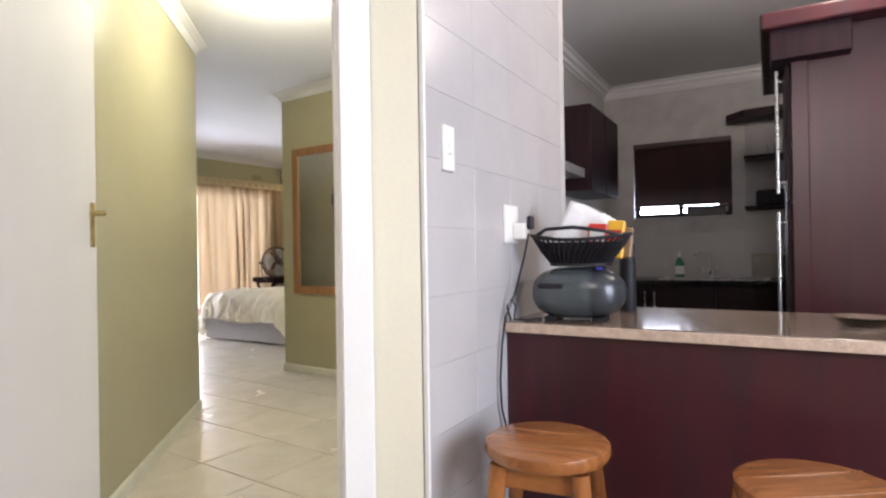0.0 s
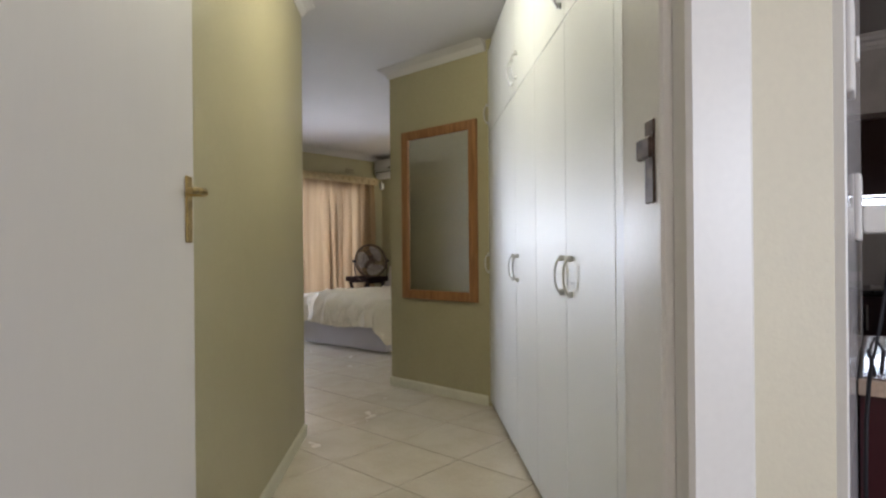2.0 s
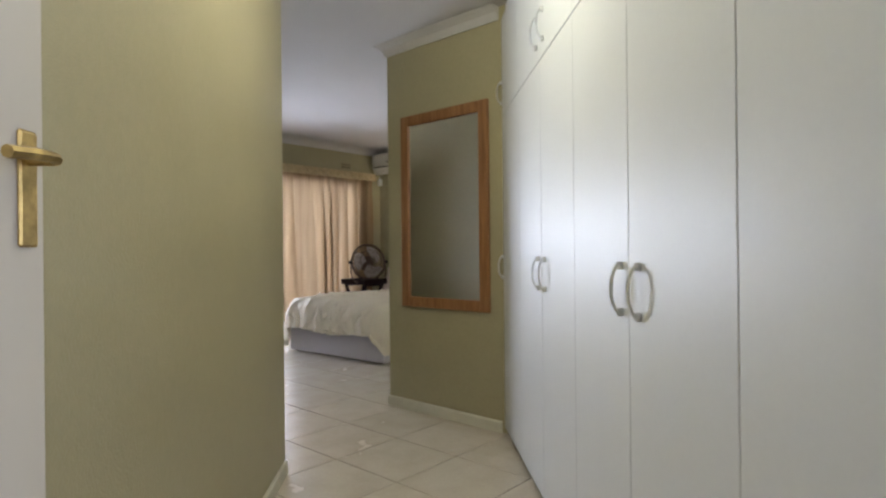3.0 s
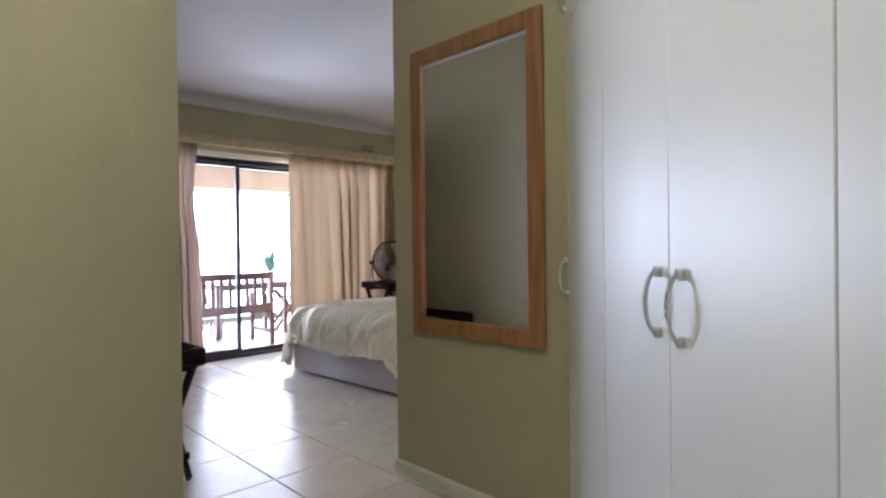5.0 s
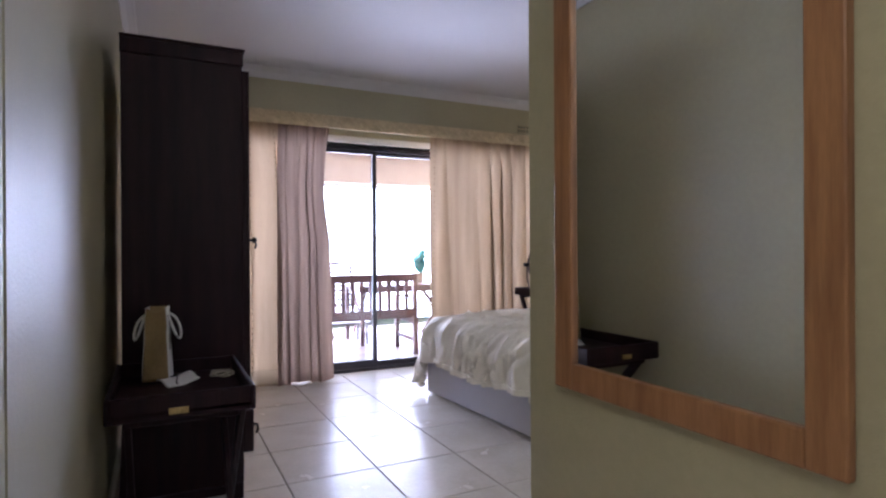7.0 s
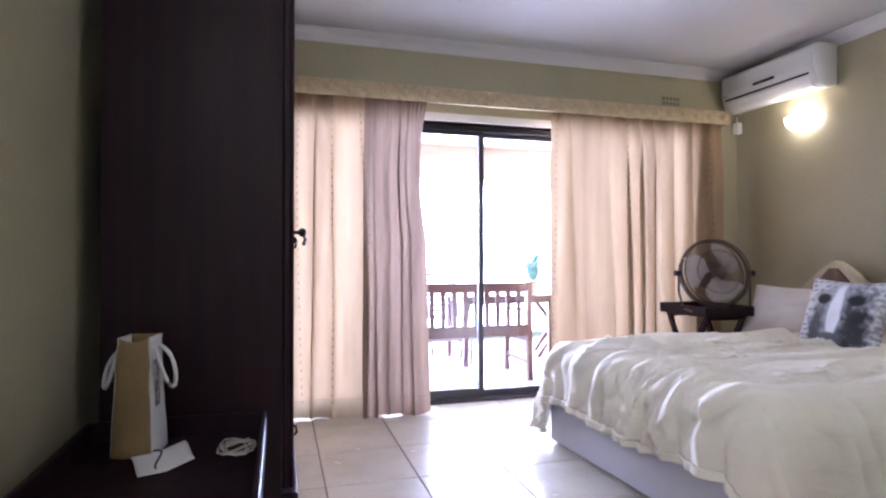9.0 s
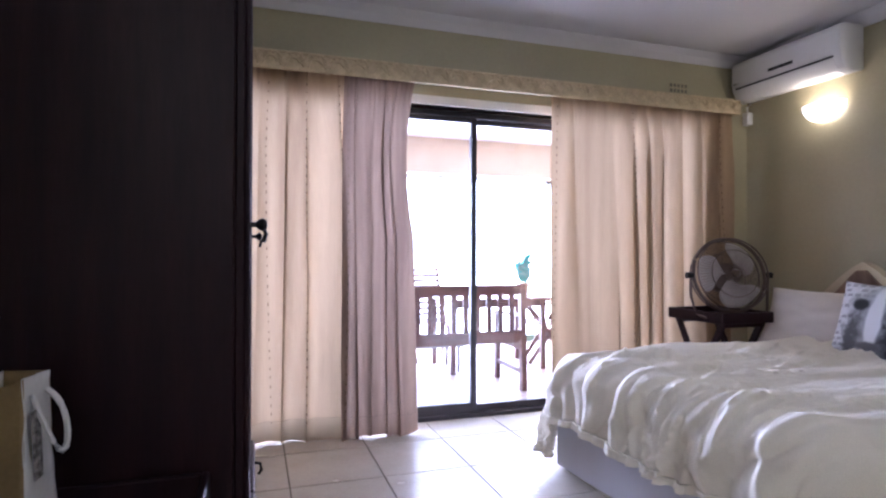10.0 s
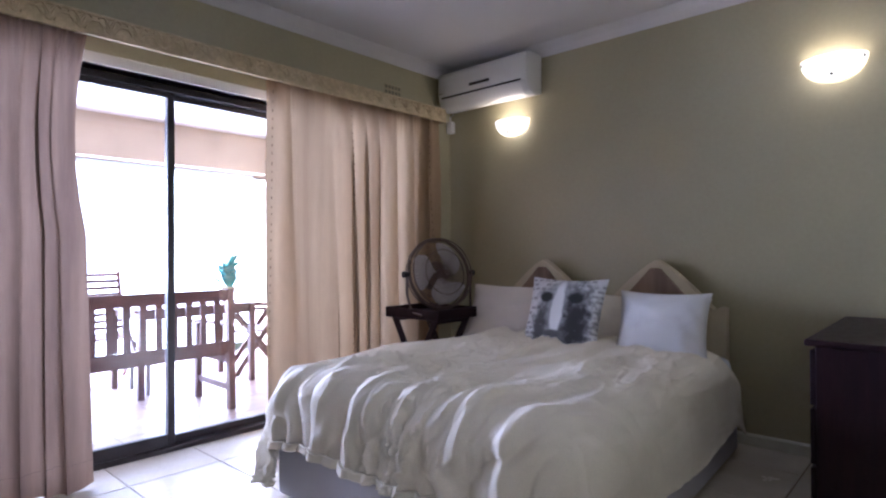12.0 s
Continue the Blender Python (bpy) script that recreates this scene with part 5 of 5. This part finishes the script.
cab2 = tagged(part("power_cable", tube(B(), [(0.03, 0.53, 0.88), (0.02, 0.52, 0.93), (0.03, 0.535, 0.955), (0.045, 0.54, 0.93), (0.04, 0.535, 0.885), (0.075, 0.56, 0.879), (0.11, 0.62, 0.88)], 0.004), PLASTK, None, "", 60), "loop of dark cable on the bar end", "cable")
cab2.matrix_world = K

kl = thing("kitchen_ceiling_light", pose(0.57, 3.15, H), "lit glass ceiling light over the bar", "ceiling light")
shd = part("diffuser", lathe(B(), [(0.0, -0.36), (0.08, -0.33), (0.11, -0.27), (0.08, -0.20), (0.03, -0.18)], 28), BULB, kl, "lit glass globe", 60)
shd.visible_shadow = False
part("stem", rod(B(), (0, 0, -0.19), (0, 0, 0), 0.012), STEEL, kl, "", 40)

# added globe at the hall fill light; no lamp is known there
hl = thing("hall_ceiling_light", pose(1.0, -1.2, H), "added lit globe around the unseen hall fill light", "ceiling light")
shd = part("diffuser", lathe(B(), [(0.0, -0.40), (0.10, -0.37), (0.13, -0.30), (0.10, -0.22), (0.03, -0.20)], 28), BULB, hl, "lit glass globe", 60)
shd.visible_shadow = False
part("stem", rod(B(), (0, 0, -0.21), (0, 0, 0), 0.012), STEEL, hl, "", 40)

# ---- patio ----
PEACH = mat("peach_plaster", (0.45, 0.36, 0.26), 0.8, vary=0.04, scale=2, bump=0.3, bump_scale=90)
PTILE = mat("pale_patio_tile", (0.33, 0.235, 0.20), 0.4, vary=0.06, scale=6, second=(0.27, 0.185, 0.155), rand=0.05)
TEAK = mat("red_brown_teak", (0.12, 0.045, 0.035), 0.5, vary=0.12, scale=4, fine=30, bump=0.1, second=(0.08, 0.03, 0.025), stretch=(1, 1, 6))
GREYM = mat("grey_painted_metal", (0.25, 0.24, 0.25), 0.5, 0.3)
GRASS = mat("lawn", (0.06, 0.10, 0.03), 0.9, vary=0.2, scale=1.5, fine=20, bump=0.5, bump_scale=40)
bm = B()
box(bm, -400, -7.72, -400, 400, -0.35, -0.25)
structure("ground", bm, GRASS, "mown lawn beyond the patio", "ground")
bm = B()
box(bm, -10.75, -7.70, 1.6, 7.25, -0.25, -0.034)
pf = structure("patio_floor", bm, GROUT, "pale tiled patio floor", "floor")
bm = B()
box(bm, -10.75, -7.70, 1.6, 7.25, 2.50, 2.62)
structure("patio_ceiling", bm, CEIL, "white plastered patio ceiling", "ceiling")
bm = B()
box(bm, -10.55, -10.30, 1.6, 7.0, 2.08, 2.5)
structure("patio_beam", bm, PEACH, "peach plastered beam over the open patio side", "beam")
bm = B()
box(bm, -10.75, -7.70, 7.0, 7.25, -0.03, 2.5)
structure("wall_patio_north", bm, PEACH, "peach plastered patio end wall", "wall")
bm = B()
box(bm, -10.75, -7.70, 1.4, 1.6, -0.03, 2.5)
structure("wall_patio_south", bm, PEACH, "peach plastered patio end wall", "wall")

PZ = -0.03


def bench(m):
    b = thing("garden_bench", m, "red-brown slatted wooden garden bench with its back to the door", "bench")
    L = 1.50
    for s in (-1, 1):
        y = s * (L / 2 - 0.03)
        part("back_post", beam(B(), (0.03, y, 0.0), (0.0, y, 0.90), 0.05, 0.06), TEAK, b)
        part("front_leg", beam(B(), (-0.52, y, 0.0), (-0.52, y, 0.60), 0.045, 0.06), TEAK, b)
        part("armrest", beam(B(), (-0.58, y, 0.615), (0.02, y, 0.635), 0.055, 0.028), TEAK, b)
        part("side_rail", beam(B(), (-0.52, y, 0.37), (0.02, y, 0.37), 0.035, 0.06), TEAK, b)
        part("foot_rail", beam(B(), (-0.52, y, 0.16), (0.02, y, 0.16), 0.03, 0.045), TEAK, b)
    part("top_rail", beam(B(), (0.0, -L / 2 + 0.05, 0.855), (0.0, L / 2 - 0.05, 0.855), 0.03, 0.085), TEAK, b)
    part("lower_rail", beam(B(), (0.016, -L / 2 + 0.05, 0.47), (0.016, L / 2 - 0.05, 0.47), 0.03, 0.085), TEAK, b)
    for k in range(13):
        y = -L / 2 + 0.13 + k * (L - 0.26) / 12
        part("back_slat", beam(B(), (0.013, y, 0.51), (0.003, y, 0.815), 0.046, 0.014, 0.002), TEAK, b)
    for k in range(6):
        part("seat_slat", beam(B(), (-0.50 + k * 0.09, -L / 2 + 0.02, 0.415), (-0.50 + k * 0.09, L / 2 - 0.02, 0.415), 0.07, 0.022, 0.002), TEAK, b)
    part("front_rail", beam(B(), (-0.52, -L / 2 + 0.05, 0.37), (-0.52, L / 2 - 0.05, 0.37), 0.03, 0.06), TEAK, b)
    return b


bench(pose(-8.30, 4.71, PZ, 0, 0, 0))


def chair(m, label):
    c = thing("garden_chair", m, label, "chair", "patio chairs")
    for s in (-1, 1):
        y = s * 0.25
        part("back_post", beam(B(), (-0.22, y, 0.40), (-0.36, y, 1.0), 0.025, 0.04), TEAK, c)
        part("leg", beam(B(), (0.22, y, 0.60), (-0.24, y + 0.0, 0.0), 0.025, 0.045), TEAK, c)
        part("leg", beam(B(), (-0.18, y - s * 0.028, 0.62), (0.22, y - s * 0.028, 0.0), 0.025, 0.045), TEAK, c)
        part("armrest", beam(B(), (-0.30, y, 0.635), (0.26, y, 0.635), 0.05, 0.024), TEAK, c)
    for k in range(9):
        t = k / 8
        part("back_slat", beam(B(), (-0.235 - 0.12 * t, -0.24, 0.47 + 0.50 * t), (-0.235 - 0.12 * t, 0.24, 0.47 + 0.50 * t), 0.014, 0.034, 0.002), TEAK, c)
    for k in range(7):
        part("seat_slat", beam(B(), (-0.20 + k * 0.068, -0.235, 0.42), (-0.20 + k * 0.068, 0.235, 0.42), 0.05, 0.018, 0.002), TEAK, c)
    return c


c1 = chair(pose(-9.95, 5.10, PZ, 0, 0, 5), "slatted wooden patio armchair facing the house")
c2 = copy_thing(c1, pose(-9.45, 6.30, PZ, 0, 0, 250))
tagged(c2, "slatted wooden patio armchair beside the table")
pt = thing("patio_table", pose(-9.35, 5.55, PZ), "wooden patio table laid with glasses and plates", "table")
for k in range(7):
    part("top_slat", box(B(), -0.36 + k * 0.104, -0.262 + k * 0.104, -0.55, 0.55, 0.70, 0.722, 0.003), TEAK, pt)
for sx in (-0.3, 0.3):
    for sy in (-0.48, 0.48):
        part("leg", box(B(), sx - 0.025, sx + 0.025, sy - 0.025, sy + 0.025, 0.0, 0.70, 0.004), TEAK, pt)
part("apron", box(B(), -0.3, 0.3, -0.48, 0.48, 0.63, 0.70, 0.003), TEAK, pt)
low = thing("low_table", pose(-9.35, 4.75, PZ), "low grey metal table on the patio", "table")
part("top", box(B(), -0.22, 0.22, -0.45, 0.47, 0.25, 0.28, 0.006), GREYM, low)
for sx in (-0.18, 0.18):
    for sy in (-0.40, 0.42):
        part("leg", box(B(), sx - 0.015, sx + 0.015, sy - 0.015, sy + 0.015, 0.0, 0.25, 0.003), GREYM, low)
# pot and leaves are made up, standing in for a hanging teal object
plant = thing("potted_plant", pose(-9.40, 5.98, PZ + 0.722), "blue-green leaf clump in a small pot, standing in for a hanging teal object", "potted plant")
part("pot", lathe(B(), [(0.05, 0.0), (0.07, 0.11), (0.075, 0.11), (0.075, 0.13), (0.062, 0.13), (0.06, 0.10), (0.0, 0.10)], 20), PEACH, plant, "", 40)
TEAL = mat("blue_green_leaf", (0.03, 0.38, 0.36), 0.5, vary=0.15)
rng = random.Random(8)
lm = B()
grid(lm, lambda u, v: Vector(((v - 0.5) * 0.085 * math.sin(math.pi * min(1, u * 1.02)) ** 0.8, 0.0, 0.17 * u) ) + Vector((0, 0.07 * u * u, 0)), 6, 2)
LFM = mesh_of(lm, "leaf", TEAL, 60)
for k in range(46):
    ob = new("leaf", LFM)
    ob.parent = plant
    ob.matrix_local = pose(rng.uniform(-0.04, 0.04), rng.uniform(-0.04, 0.04), 0.11 + rng.uniform(0, 0.22), rng.uniform(-70, 10), 0, rng.uniform(0, 360))


# ---- floor and wall tiles, piece by piece ----
def tile_mesh(w, h, t, material, name, bevel=0.002):
    bm = B()
    box(bm, -w / 2, w / 2, -h / 2, h / 2, -t, 0)
    top = [e for e in bm.edges if all(v.co.z > -t / 2 for v in e.verts)]
    bmesh.ops.bevel(bm, geom=top, offset=bevel, segments=1, affect="EDGES")
    return mesh_of(bm, name, material)


TX, TY, GAP = 0.481, 0.463, 0.006
FT = tile_mesh(TX - GAP, TY - GAP, 0.008, TILE, "floor_tile")


def inside(x, y):
    """Where the floor of bedroom, passage and hall shows."""
    v = P.inverted() @ Vector((x, y, 0))
    bed_room = -7.8 < x < -3.6 and 2.35 < y < 7.2
    passage = -0.3 < v.x < 4.6 and -1.15 < v.y < 0.85
    return bed_room or passage


for i in range(-6, 16):
    for j in range(-10, 10):
        x, y = -5.762 + (i + 0.5) * TX, 3.89 + (j + 0.5) * TY
        if inside(x, y):
            ob = new("floor_tile", FT)
            ob.parent = floor
            ob.location = (x, y, 0.0)
PT = tile_mesh(0.394, 0.394, 0.008, PTILE, "patio_tile")
for i in range(7):
    for j in range(13):
        ob = new("patio_tile", PT)
        ob.parent = pf
        ob.location = (-7.92 - i * 0.4, 2.0 + j * 0.4, -0.03)
WT = tile_mesh(0.2993, 0.1993, 0.008, WTILE, "wall_tile", 0.0007)
for j in range(13):
    for i in range(5):
        y = 0.165 + i * 0.30
        if y > 1.2:
            continue
        ob = new("wall_tile", WT)
        ob.parent = nib
        ob.matrix_local = pose(0.0, y, 0.07 + j * 0.20 + 0.03, 0, 90, 0) @ pose(0, 0, 0, 0, 0, 90)
for i in range(8):
    for j in range(3):
        x, z = -0.41 + i * 0.30, 0.957 + j * 0.20
        if z + 0.1 > WZ0 + 0.02 and WX0 - 0.16 < x < WX1 + 0.16:
            continue
        ob = new("wall_tile", WT)
        ob.parent = kn
        ob.matrix_local = pose(x, KB - 0.006, z, 90)
